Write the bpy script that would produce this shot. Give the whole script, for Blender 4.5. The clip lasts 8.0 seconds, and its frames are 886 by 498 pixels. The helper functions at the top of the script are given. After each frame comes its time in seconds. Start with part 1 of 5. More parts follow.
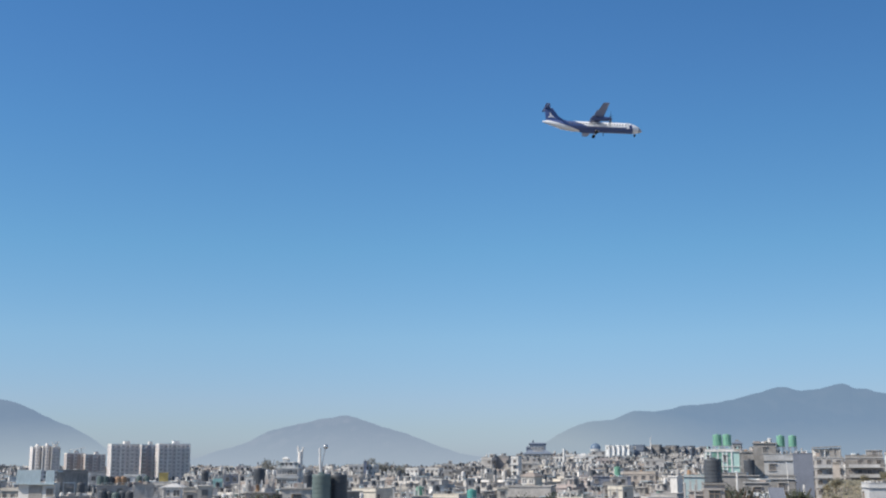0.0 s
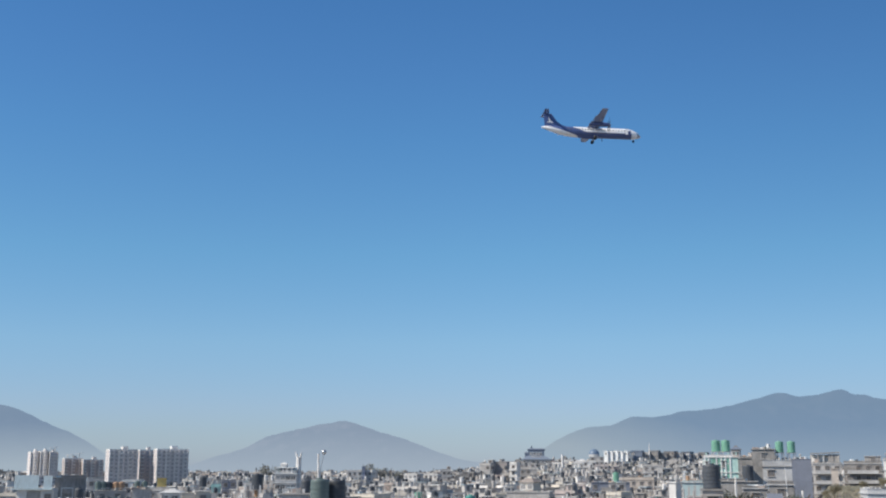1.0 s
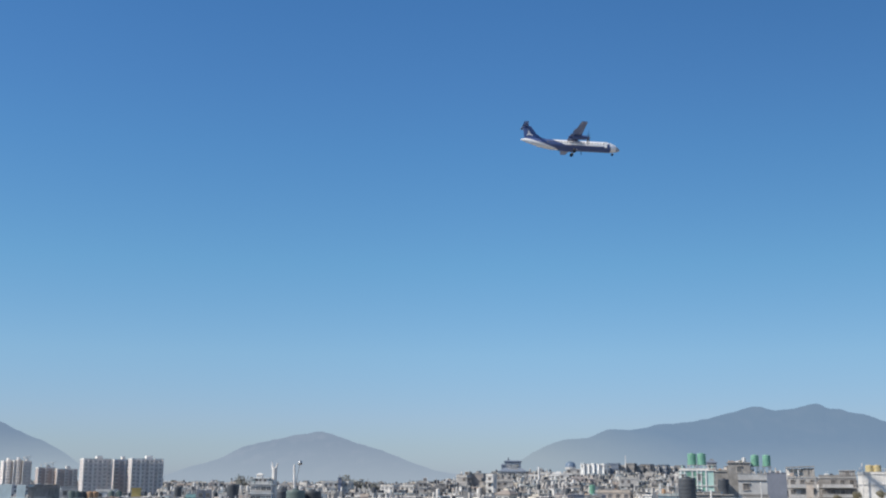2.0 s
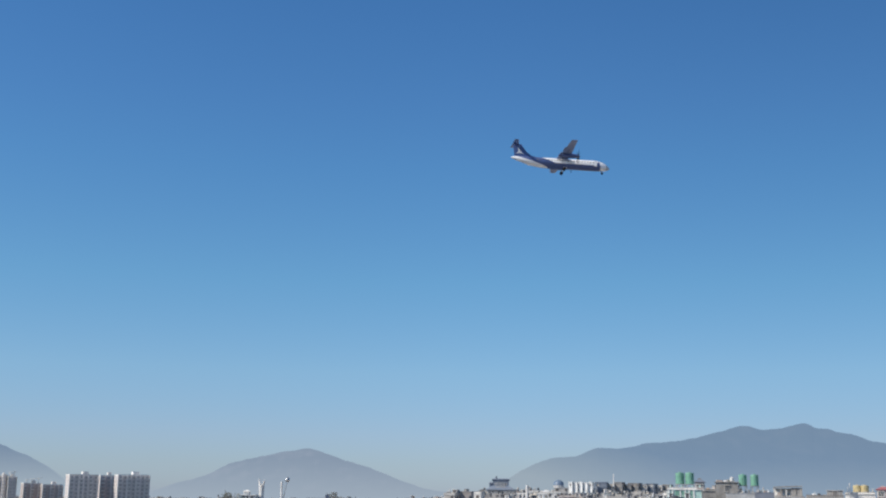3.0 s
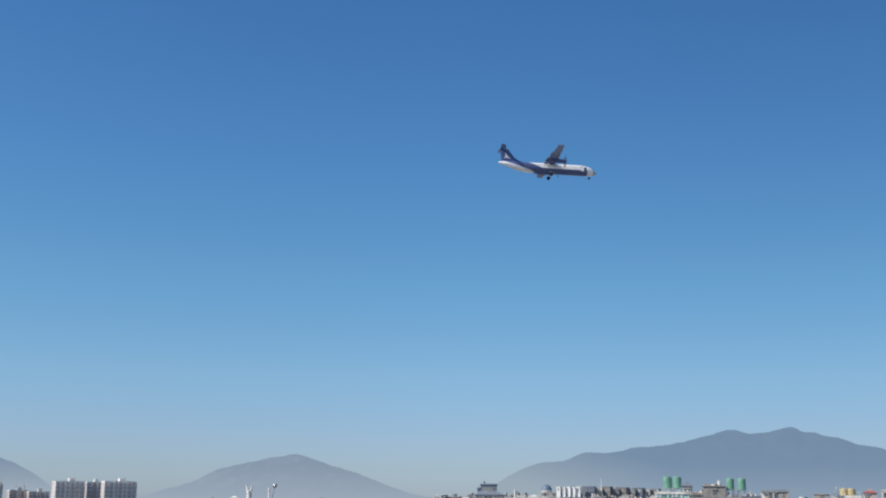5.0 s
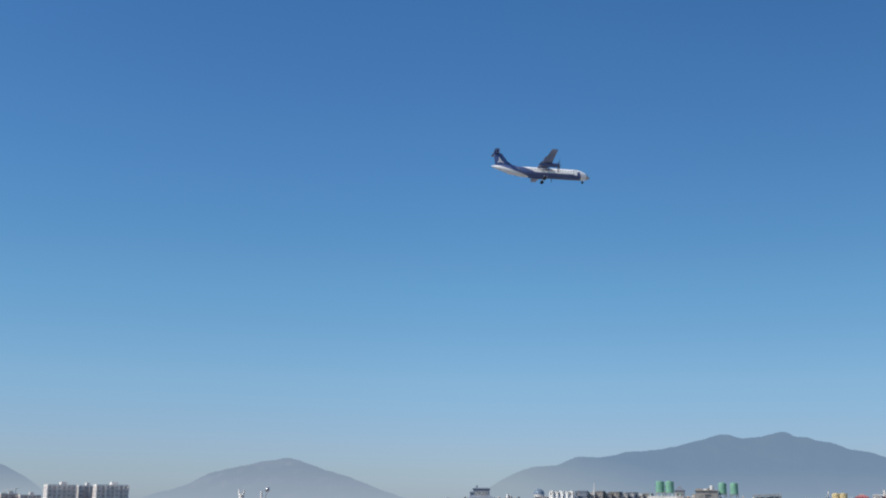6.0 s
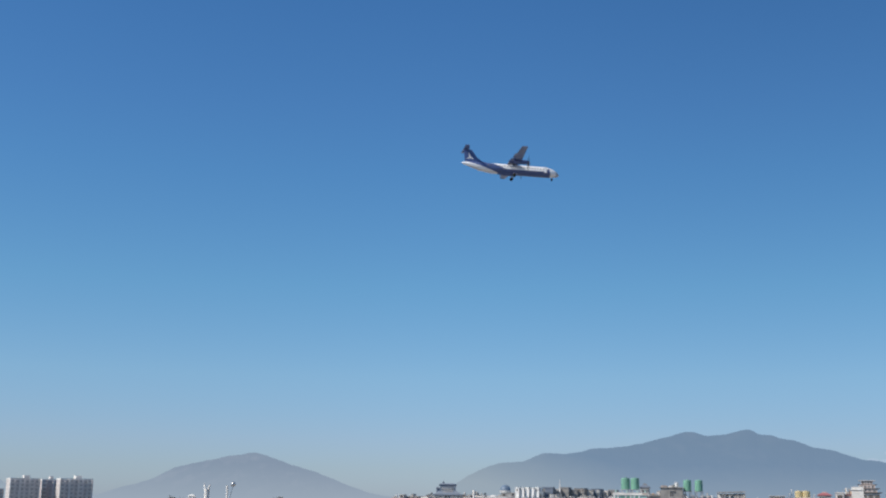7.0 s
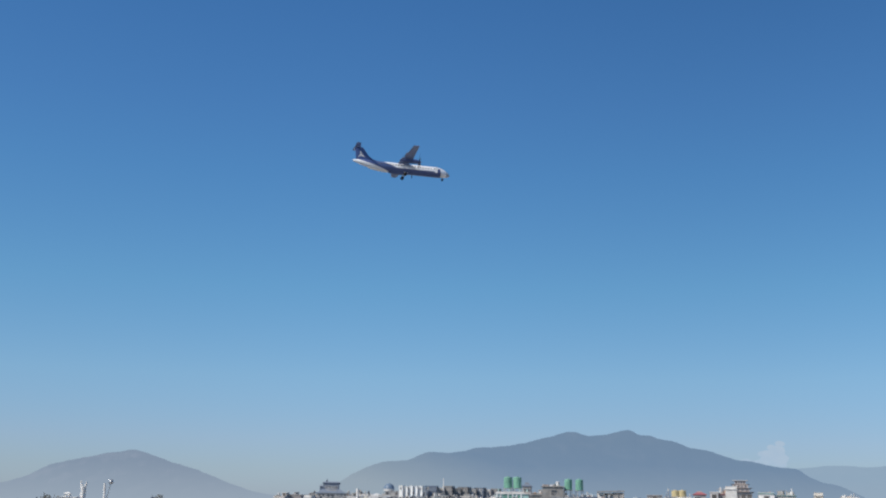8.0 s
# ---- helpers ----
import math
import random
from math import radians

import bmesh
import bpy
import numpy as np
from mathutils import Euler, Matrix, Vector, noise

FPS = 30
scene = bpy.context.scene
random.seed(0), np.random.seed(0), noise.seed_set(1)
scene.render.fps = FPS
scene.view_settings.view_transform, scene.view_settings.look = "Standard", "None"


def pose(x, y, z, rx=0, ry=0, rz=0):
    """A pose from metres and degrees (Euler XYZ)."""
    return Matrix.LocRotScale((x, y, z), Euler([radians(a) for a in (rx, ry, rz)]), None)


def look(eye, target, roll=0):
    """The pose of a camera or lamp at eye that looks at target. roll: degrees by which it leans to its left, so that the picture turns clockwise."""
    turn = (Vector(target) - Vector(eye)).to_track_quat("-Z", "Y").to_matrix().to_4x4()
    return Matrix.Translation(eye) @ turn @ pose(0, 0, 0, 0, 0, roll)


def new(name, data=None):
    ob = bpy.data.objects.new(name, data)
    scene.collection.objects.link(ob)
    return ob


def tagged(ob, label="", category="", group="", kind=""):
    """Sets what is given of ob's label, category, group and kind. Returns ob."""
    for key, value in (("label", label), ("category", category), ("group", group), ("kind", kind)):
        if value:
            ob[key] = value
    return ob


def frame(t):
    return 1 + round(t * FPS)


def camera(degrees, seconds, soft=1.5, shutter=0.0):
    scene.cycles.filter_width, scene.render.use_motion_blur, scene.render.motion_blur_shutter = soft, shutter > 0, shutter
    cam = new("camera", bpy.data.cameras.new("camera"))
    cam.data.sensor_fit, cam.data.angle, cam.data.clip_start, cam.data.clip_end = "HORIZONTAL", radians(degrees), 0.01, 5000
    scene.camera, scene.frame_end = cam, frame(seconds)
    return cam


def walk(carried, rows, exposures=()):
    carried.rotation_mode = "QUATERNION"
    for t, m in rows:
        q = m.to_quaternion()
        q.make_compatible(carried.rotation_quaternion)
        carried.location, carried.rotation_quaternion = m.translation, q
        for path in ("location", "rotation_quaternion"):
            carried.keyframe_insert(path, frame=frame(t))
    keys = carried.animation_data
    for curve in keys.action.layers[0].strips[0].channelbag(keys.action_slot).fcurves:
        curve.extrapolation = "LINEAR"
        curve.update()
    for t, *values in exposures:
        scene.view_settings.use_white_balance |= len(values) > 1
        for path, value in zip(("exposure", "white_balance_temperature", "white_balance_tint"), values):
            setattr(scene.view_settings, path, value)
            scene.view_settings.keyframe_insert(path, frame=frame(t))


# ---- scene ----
# The eye stands still on a rooftop, 26 m above the valley floor, and only turns.
EYE = Vector((0, 0, 26.0))


def aim(t, yaw, pitch, roll):
    a, b = radians(yaw), radians(pitch)
    way = Vector((math.sin(a) * math.cos(b), math.cos(a) * math.cos(b), math.sin(b)))
    return t, look(EYE, EYE + way * 100, roll)


cam = camera(41.72, 8.0, soft=2.1)
walk(cam, [
    aim(0.0, 0.000, 10.502, 0.000),
    aim(0.3, -0.121, 10.220, -0.142),
    aim(0.4, -0.115, 10.262, -0.120),
    aim(0.5, -0.087, 10.446, -0.068),
    aim(1.0, 0.064, 10.769, 0.053),
    aim(1.5, 0.633, 11.248, 0.270),
    aim(1.7, 0.860, 11.190, 0.300),
    aim(3.0, 1.655, 12.173, 0.721),
    aim(3.5, 1.729, 12.058, 0.450),
    aim(4.0, 1.853, 12.064, 0.481),
    aim(4.5, 2.115, 12.374, 0.550),
    aim(4.7, 2.196, 12.390, 0.514),
    aim(6.0, 2.625, 12.623, 0.547),
    aim(6.5, 3.079, 12.386, 0.808),
    aim(7.0, 4.192, 12.436, 0.815),
    aim(7.4, 6.077, 12.742, 0.768),
    aim(7.5, 6.900, 13.128, 0.820),
    aim(8.0, 9.781, 12.448, 0.910),
], exposures=[(0.0, 0.02, 6500, 10), (1.5, -0.01, 6490, 10), (3.5, -0.06, 6470, 10), (4.5, -0.06, 6470, 10), (6.0, -0.12, 6430, 10), (7.0, -0.11, 6430, 10), (8.0, -0.16, 6370, 10)])

# ---- light ----
SUN_AZ, SUN_EL = -110.0, 42.0            # degrees right of straight ahead, above the horizon
world = bpy.data.worlds.new("sky")
scene.world = world
world.use_nodes = True
wn, wl = world.node_tree.nodes, world.node_tree.links
sky = wn.new("ShaderNodeTexSky")
sky.sky_type, sky.sun_disc = "NISHITA", False
sky.sun_elevation, sky.sun_rotation = radians(SUN_EL), radians(SUN_AZ)
sky.altitude, sky.air_density, sky.dust_density, sky.ozone_density = 1300, 1.0, 0.6, 2.5
# dry winter valley air: greyer towards the horizon, a deeper blue up to 0.43 (sine of the height, half the gain)
SKY_GAIN = [(0.0000, (0.296, 0.351, 0.555)),
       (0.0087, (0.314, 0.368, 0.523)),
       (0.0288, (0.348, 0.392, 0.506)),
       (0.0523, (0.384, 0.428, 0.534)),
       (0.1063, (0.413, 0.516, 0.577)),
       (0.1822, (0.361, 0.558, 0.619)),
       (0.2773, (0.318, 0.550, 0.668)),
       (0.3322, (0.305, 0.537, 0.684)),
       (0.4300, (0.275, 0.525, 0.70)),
       # overhead, out of view: sky brightened to fill the shade below
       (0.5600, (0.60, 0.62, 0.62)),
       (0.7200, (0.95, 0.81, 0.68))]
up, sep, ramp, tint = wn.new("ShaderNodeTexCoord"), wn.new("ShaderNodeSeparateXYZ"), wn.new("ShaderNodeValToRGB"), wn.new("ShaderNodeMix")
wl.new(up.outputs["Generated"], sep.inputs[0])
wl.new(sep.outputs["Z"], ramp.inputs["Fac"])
for k, (z, g) in enumerate(SKY_GAIN):
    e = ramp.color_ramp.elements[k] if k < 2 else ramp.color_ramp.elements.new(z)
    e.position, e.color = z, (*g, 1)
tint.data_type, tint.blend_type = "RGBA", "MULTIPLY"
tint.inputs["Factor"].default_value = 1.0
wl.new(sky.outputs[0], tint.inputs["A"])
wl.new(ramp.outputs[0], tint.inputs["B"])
# the sky dims gently towards the east, away from the sun
east, dim = wn.new("ShaderNodeMapRange"), wn.new("ShaderNodeVectorMath")
east.interpolation_type = "SMOOTHSTEP"
for key, value in (("From Min", 0.02), ("From Max", 0.46), ("To Min", 1.0), ("To Max", 0.872)):
    east.inputs[key].default_value = value
dim.operation = "SCALE"
wl.new(sep.outputs["X"], east.inputs["Value"])
wl.new(tint.outputs["Result"], dim.inputs[0])
wl.new(east.outputs["Result"], dim.inputs["Scale"])
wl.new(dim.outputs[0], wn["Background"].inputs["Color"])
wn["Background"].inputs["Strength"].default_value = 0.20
sun = new("sun", bpy.data.lights.new("sun", "SUN"))
sun.data.energy, sun.data.angle, sun.data.color = 4.8, radians(0.6), (1.0, 0.92, 0.80)
a, b = radians(SUN_AZ), radians(SUN_EL)
sun.matrix_world = look(Vector((math.sin(a) * math.cos(b), math.cos(a) * math.cos(b), math.sin(b))) * 200 + EYE, EYE)


# ---- materials ----
def material(name, color, rough=0.8, metal=0.0, grain=4.0, stain=0.25, streak=0.0, vary=0.12, bump=0.15, spec=0.3, thin=0.0):
    """A weathered surface: base colour, blotches at two scales, run-off streaks and a change from piece to piece."""
    m = bpy.data.materials.new(name)
    m.use_nodes = True
    n, l = m.node_tree.nodes, m.node_tree.links
    p = n["Principled BSDF"]
    p.inputs["Roughness"].default_value, p.inputs["Metallic"].default_value = rough, metal
    p.inputs["Specular IOR Level"].default_value = spec
    co = n.new("ShaderNodeTexCoord")
    big, fine = n.new("ShaderNodeTexNoise"), n.new("ShaderNodeTexNoise")
    big.inputs["Scale"].default_value, fine.inputs["Scale"].default_value = 0.45, grain
    big.inputs["Detail"].default_value = fine.inputs["Detail"].default_value = 5
    mp = n.new("ShaderNodeMapping")
    mp.inputs["Scale"].default_value = (2.2, 2.2, 0.25 if streak else 1.6)
    l.new(co.outputs["Object"], mp.inputs["Vector"])
    l.new(co.outputs["Object"], big.inputs["Vector"])
    l.new(mp.outputs[0], fine.inputs["Vector"])
    info = n.new("ShaderNodeObjectInfo")
    val = n.new("ShaderNodeMath"); val.operation = "MULTIPLY_ADD"
    val.inputs[1].default_value, val.inputs[2].default_value = 2 * vary, 1 - vary
    l.new(info.outputs["Random"], val.inputs[0])
    total = n.new("ShaderNodeMath"); total.operation = "ADD"
    l.new(big.outputs[0], total.inputs[0]); l.new(fine.outputs[0], total.inputs[1])
    rng = n.new("ShaderNodeMapRange")
    rng.inputs["From Min"].default_value, rng.inputs["From Max"].default_value = 0.65, 1.35
    rng.inputs["To Min"].default_value, rng.inputs["To Max"].default_value = 1 - stain - streak, 1 + 0.4 * stain
    l.new(total.outputs[0], rng.inputs["Value"])
    both = n.new("ShaderNodeMath"); both.operation = "MULTIPLY"
    l.new(rng.outputs[0], both.inputs[0]); l.new(val.outputs[0], both.inputs[1])
    mul = n.new("ShaderNodeVectorMath"); mul.operation = "SCALE"
    mul.inputs[0].default_value = color
    l.new(both.outputs[0], mul.inputs["Scale"])
    l.new(mul.outputs[0], p.inputs["Base Color"])
    if bump:
        bp = n.new("ShaderNodeBump")
        bp.inputs["Strength"].default_value, bp.inputs["Distance"].default_value = bump, 0.03
        l.new(fine.outputs[0], bp.inputs["Height"]); l.new(bp.outputs[0], p.inputs["Normal"])
    if thin:                                    # leaves let light through
        tr, ms = n.new("ShaderNodeBsdfTranslucent"), n.new("ShaderNodeMixShader")
        ms.inputs[0].default_value = thin
        l.new(mul.outputs[0], tr.inputs["Color"])
        l.new(p.outputs[0], ms.inputs[1]); l.new(tr.outputs[0], ms.inputs[2])
        l.new(ms.outputs[0], n["Material Output"].inputs["Surface"])
    return m


WHITE = material("white_plaster", (0.78, 0.755, 0.72), streak=0.08)
CREAM = material("cream_plaster", (0.67, 0.62, 0.54), streak=0.06)
PINK = material("pink_plaster", (0.52, 0.45, 0.425), streak=0.06)
OCHRE = material("ochre_plaster", (0.51, 0.45, 0.395), streak=0.06)
GREY = material("bare_concrete", (0.525, 0.50, 0.475), streak=0.08, stain=0.35)
PALEGREY = material("pale_grey_plaster", (0.56, 0.56, 0.56), streak=0.08)
DARK = material("dark_weathered_concrete", (0.34, 0.325, 0.31), streak=0.08, stain=0.4)
BLUEGREY = material("blue_grey_plaster", (0.215, 0.235, 0.285), streak=0.0)
MINT = material("mint_plaster", (0.46, 0.66, 0.61), streak=0.05)
BRICK = material("brick_wall", (0.44, 0.37, 0.33), grain=9, stain=0.35, bump=0.4)
ROOFTILE = material("brown_roof_tile", (0.31, 0.27, 0.245), grain=8, bump=0.5)
SKYSHEET = material("light_blue_metal_sheet", (0.46, 0.56, 0.61), rough=0.5, streak=0.1, spec=0.5)
PALECYAN = material("pale_cyan_sheet", (0.50, 0.61, 0.61), rough=0.55)
NAVY = material("navy_roof_sheet", (0.10, 0.12, 0.17), rough=0.5, stain=0.3)
REDSHEET = material("red_roof_sheet", (0.36, 0.13, 0.14), rough=0.5)
TEAL = material("teal_roof_sheet", (0.16, 0.34, 0.34), rough=0.55)
STEEL = material("galvanised_steel", (0.55, 0.56, 0.57), rough=0.35, metal=0.8, bump=0.05)
GLASS = material("dark_window_glass", (0.17, 0.17, 0.175), rough=0.2, stain=0.2, bump=0, spec=0.6, vary=0.5)
FRAME = material("window_frame_wood", (0.30, 0.25, 0.21), rough=0.6)
BLACKTANK = material("black_plastic_tank", (0.085, 0.094, 0.108), rough=0.45, stain=0.3, bump=0.05)
GREENTANK = material("green_plastic_tank", (0.19, 0.40, 0.30), rough=0.42, bump=0.05)
YELLOWTANK = material("yellow_plastic_tank", (0.66, 0.55, 0.31), rough=0.42, bump=0.05)
WHITETANK = material("white_plastic_tank", (0.7, 0.7, 0.68), rough=0.42, bump=0.05)
GREENTANK_DULL = material("dull_green_plastic_tank", (0.13, 0.17, 0.165), rough=0.45, bump=0.05)
ORANGETANK = material("orange_plastic_tank", (0.42, 0.27, 0.17), rough=0.45, bump=0.05)
BLUEPAINT = material("bright_blue_paint", (0.20, 0.23, 0.31), streak=0.1)
YELLOWPAINT = material("yellow_paint", (0.60, 0.46, 0.18), streak=0.1)
NAVYDOME = material("blue_dome_sheet", (0.17, 0.24, 0.34), rough=0.35)
SLATE = material("slate_blue_roof", (0.20, 0.235, 0.295), rough=0.5)
WHITEWASH = material("fresh_whitewash", (0.82, 0.82, 0.80), streak=0.05, stain=0.12)
PALEPINK = material("pale_pinkish_paint", (0.76, 0.71, 0.69), streak=0.08)
DULLBRICK = material("dull_brick_paint", (0.59, 0.51, 0.48), streak=0.08)
WHITEPAINT = material("glossy_white_paint", (0.86, 0.86, 0.87), rough=0.3, stain=0.06, vary=0, bump=0, spec=0.5)
GREYPAINT = material("grey_wing_paint", (0.18, 0.24, 0.43), rough=0.35, stain=0.12, vary=0, bump=0, spec=0.5)
NAVYPAINT = material("navy_gloss_paint", (0.075, 0.115, 0.27), rough=0.3, stain=0.1, vary=0, bump=0, spec=0.5)
# navy lightened to imitate sky light on the tailplane underside
TAILPAINT = material("skylit_tailplane_paint", (0.17, 0.26, 0.52), rough=0.35, stain=0.1, vary=0, bump=0, spec=0.5)
TEALTANK = material("teal_plastic_tank", (0.12, 0.38, 0.34), rough=0.42, bump=0.05)
DARKPAINT = material("dark_blade_paint", (0.03, 0.03, 0.035), rough=0.4, vary=0, bump=0)
TYRE = material("tyre_rubber", (0.02, 0.02, 0.02), rough=0.8, vary=0, bump=0)
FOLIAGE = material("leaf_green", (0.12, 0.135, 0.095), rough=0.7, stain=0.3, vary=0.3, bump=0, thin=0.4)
# leaf green paled to stand for the haze over far trees
FARLEAF = material("haze_paled_leaf_green", (0.30, 0.305, 0.28), rough=0.8, stain=0.2, vary=0.1, bump=0, thin=0.5)
# tower window glass made pale in place of haze
HAZEGLASS = material("haze_paled_window_glass", (0.42, 0.41, 0.41), rough=0.3, stain=0.3, bump=0)
DRYLEAF = material("dry_olive_leaf", (0.52, 0.48, 0.36), rough=0.8, stain=0.3, vary=0.2, bump=0, thin=0.5)
BARK = material("bark", (0.12, 0.09, 0.065), grain=12, bump=0.5)
GREENPANEL = material("green_window_panel", (0.22, 0.42, 0.34), rough=0.5)
BROWNBRICK = material("brown_unplastered_brick", (0.35, 0.32, 0.305), grain=9, stain=0.35, bump=0.4)
EARTH = material("dusty_ground", (0.30, 0.27, 0.23), grain=1.5, stain=0.4, vary=0)


def livery_material():
    """White paint above, a navy sweep low on the body that climbs to the tail, and a grey nose cone."""
    m = bpy.data.materials.new("airliner_livery")
    m.use_nodes = True
    n, l = m.node_tree.nodes, m.node_tree.links
    p = n["Principled BSDF"]
    p.inputs["Roughness"].default_value = 0.3
    co, se = n.new("ShaderNodeTexCoord"), n.new("ShaderNodeSeparateXYZ")
    l.new(co.outputs["Object"], se.inputs[0])

    def op(kind, a, b):
        q = n.new("ShaderNodeMath"); q.operation = kind
        for i, v in enumerate((a, b)):
            if isinstance(v, (int, float)):
                q.inputs[i].default_value = v
            else:
                l.new(v, q.inputs[i])
        return q.outputs[0]

    x, z = se.outputs["X"], se.outputs["Z"]
    back = op("MAXIMUM", op("MULTIPLY", op("ADD", x, 1.4), -0.43), 0.0)
    upper = op("LESS_THAN", z, op("ADD", back, -0.3))
    tail = op("GREATER_THAN", z, op("ADD", op("MULTIPLY", op("ADD", x, 9.0), -0.32), 0.45))
    sweep = op("MULTIPLY", op("MULTIPLY", upper, tail), op("LESS_THAN", x, 11.0))
    notch = op("MULTIPLY", op("MULTIPLY", op("GREATER_THAN", x, 8.9), op("LESS_THAN", x, 10.8)), op("LESS_THAN", z, op("ADD", op("MULTIPLY", op("ADD", x, -8.9), 0.62), -0.3)))
    navy = op("MAXIMUM", sweep, notch)
    mx = n.new("ShaderNodeMix"); mx.data_type = "RGBA"
    mx.inputs["A"].default_value, mx.inputs["B"].default_value = (0.90, 0.90, 0.92, 1), (0.075, 0.115, 0.27, 1)
    l.new(navy, mx.inputs["Factor"])
    nose = n.new("ShaderNodeMix"); nose.data_type = "RGBA"
    nose.inputs["B"].default_value = (0.42, 0.43, 0.46, 1)
    l.new(op("GREATER_THAN", x, 12.6), nose.inputs["Factor"]); l.new(mx.outputs["Result"], nose.inputs["A"])
    l.new(nose.outputs["Result"], p.inputs["Base Color"])
    return m


LIVERY = livery_material()


# ---- building helpers ----
class Shape:
    """Collects faces of boxes, lathes and slabs, and makes one mesh of them."""

    def __init__(self):
        self.v, self.f, self.m = [], [], []

    def face(self, pts, mat=0):
        k = len(self.v)
        self.v += [tuple(p) for p in pts]
        self.f.append(tuple(range(k, k + len(pts))))
        self.m.append(mat)
        return self

    def hexa(self, low, high, mat=0):
        """A solid between two four-cornered outlines, counter-clockwise from above."""
        k = len(self.v)
        self.v += [tuple(p) for p in low] + [tuple(p) for p in high]
        for q in ((3, 2, 1, 0), (4, 5, 6, 7), (0, 1, 5, 4), (1, 2, 6, 5), (2, 3, 7, 6), (3, 0, 4, 7)):
            self.f.append(tuple(k + i for i in q))
            self.m.append(mat)
        return self

    def box(self, cx, cy, z0, sx, sy, sz, mat=0, turn=0.0):
        c, s = math.cos(turn), math.sin(turn)
        pts = [(cx + x * c - y * s, cy + x * s + y * c) for x, y in
               ((-sx / 2, -sy / 2), (sx / 2, -sy / 2), (sx / 2, sy / 2), (-sx / 2, sy / 2))]
        return self.hexa([(x, y, z0) for x, y in pts], [(x, y, z0 + sz) for x, y in pts], mat)

    def lathe(self, profile, n=16, c=(0, 0, 0), axis="z", mat=0):
        """Rings of (radius, height) round an axis, closed at both ends."""
        k = len(self.v)
        for r, h in profile:
            for i in range(n):
                t = 2 * math.pi * i / n
                p = (r * math.cos(t), r * math.sin(t), h)
                if axis == "x":
                    p = (h, r * math.cos(t), r * math.sin(t))
                if axis == "y":
                    p = (r * math.sin(t), h, r * math.cos(t))
                self.v.append((p[0] + c[0], p[1] + c[1], p[2] + c[2]))
        for j in range(len(profile) - 1):
            for i in range(n):
                a, b = k + j * n + i, k + j * n + (i + 1) % n
                self.f.append((a, b, b + n, a + n)); self.m.append(mat)
        self.f.append(tuple(k + i for i in reversed(range(n)))); self.m.append(mat)
        e = k + (len(profile) - 1) * n
        self.f.append(tuple(e + i for i in range(n))); self.m.append(mat)
        return self

    def relief(self, xs, zs, depth, mat):
        """One connected front with stepped cells: depth(i, j) gives how far a cell stands out towards -y, mat(i, j) its material."""
        seen = {}

        def vert(*p):
            p = tuple(round(c, 4) for c in p)
            if p not in seen:
                seen[p] = len(self.v)
                self.v.append(p)
            return seen[p]

        nx, nz = len(xs) - 1, len(zs) - 1
        at = lambda i, j: depth(i, j) if 0 <= i < nx and 0 <= j < nz else 0.0
        for i in range(nx):
            for j in range(nz):
                d, (x0, x1), (z0, z1) = at(i, j), xs[i:i + 2], zs[j:j + 2]
                self.f.append((vert(x0, -d, z0), vert(x1, -d, z0), vert(x1, -d, z1), vert(x0, -d, z1))); self.m.append(mat(i, j))
                for e, a, b in ((at(i - 1, j), (x0, z1), (x0, z0)), (at(i + 1, j), (x1, z0), (x1, z1)), (at(i, j - 1), (x0, z0), (x1, z0)), (at(i, j + 1), (x1, z1), (x0, z1))):
                    if e < d - 1e-5:
                        self.f.append((vert(a[0], -d, a[1]), vert(a[0], -e, a[1]), vert(b[0], -e, b[1]), vert(b[0], -d, b[1]))); self.m.append(mat(i, j))
        return self

    def ring(self, w, dep, profile, mat=0):
        """A moulding round a rectangle: profile of (outward, height) steps, mitred at the corners and closed."""
        k, n = len(self.v), len(profile)
        for o, z in profile:
            x, y = w / 2 + o, dep / 2 + o
            self.v += [(-x, -y, z), (x, -y, z), (x, y, z), (-x, y, z)]
        for j in range(n):
            for i in range(4):
                a, b = k + j * 4 + i, k + j * 4 + (i + 1) % 4
                c, d = k + (j + 1) % n * 4 + (i + 1) % 4, k + (j + 1) % n * 4 + i
                self.f.append((a, b, c, d)); self.m.append(mat)
        return self

    def rod(self, p, q, r, r2=None, n=8, mat=0):
        """A tapered bar from p to q."""
        p, q = Vector(p), Vector(q)
        u = (q - p).to_track_quat("Z", "Y").to_matrix()
        k, r2 = len(self.v), r if r2 is None else r2
        for o, rr in ((p, r), (q, r2)):
            for i in range(n):
                t = 2 * math.pi * i / n
                self.v.append(tuple(o + u @ Vector((rr * math.cos(t), rr * math.sin(t), 0))))
        for i in range(n):
            j = (i + 1) % n
            self.f.append((k + i, k + j, k + n + j, k + n + i)); self.m.append(mat)
        self.f += [tuple(k + i for i in reversed(range(n))), tuple(k + n + i for i in range(n))]
        self.m += [mat, mat]
        return self

    def mesh(self, name, mats, smooth=False):
        d = bpy.data.meshes.new(name)
        d.from_pydata(self.v, [], self.f)
        for m in (mats if isinstance(mats, (list, tuple)) else [mats]):
            d.materials.append(m)
        d.polygons.foreach_set("material_index", self.m)
        if smooth:
            d.polygons.foreach_set("use_smooth", [True] * len(self.f))
            d.set_sharp_from_angle(angle=radians(40))
        d.update()
        return d


def part(name, shape, mats, parent, label="", m=None, smooth=False):
    """One mesh object under a thing or under a part."""
    data = shape.mesh(name, mats, smooth) if isinstance(shape, Shape) else shape
    ob = new(name, data)
    ob.parent = parent
    if m is not None:
        ob.matrix_basis = m
    return tagged(ob, label)


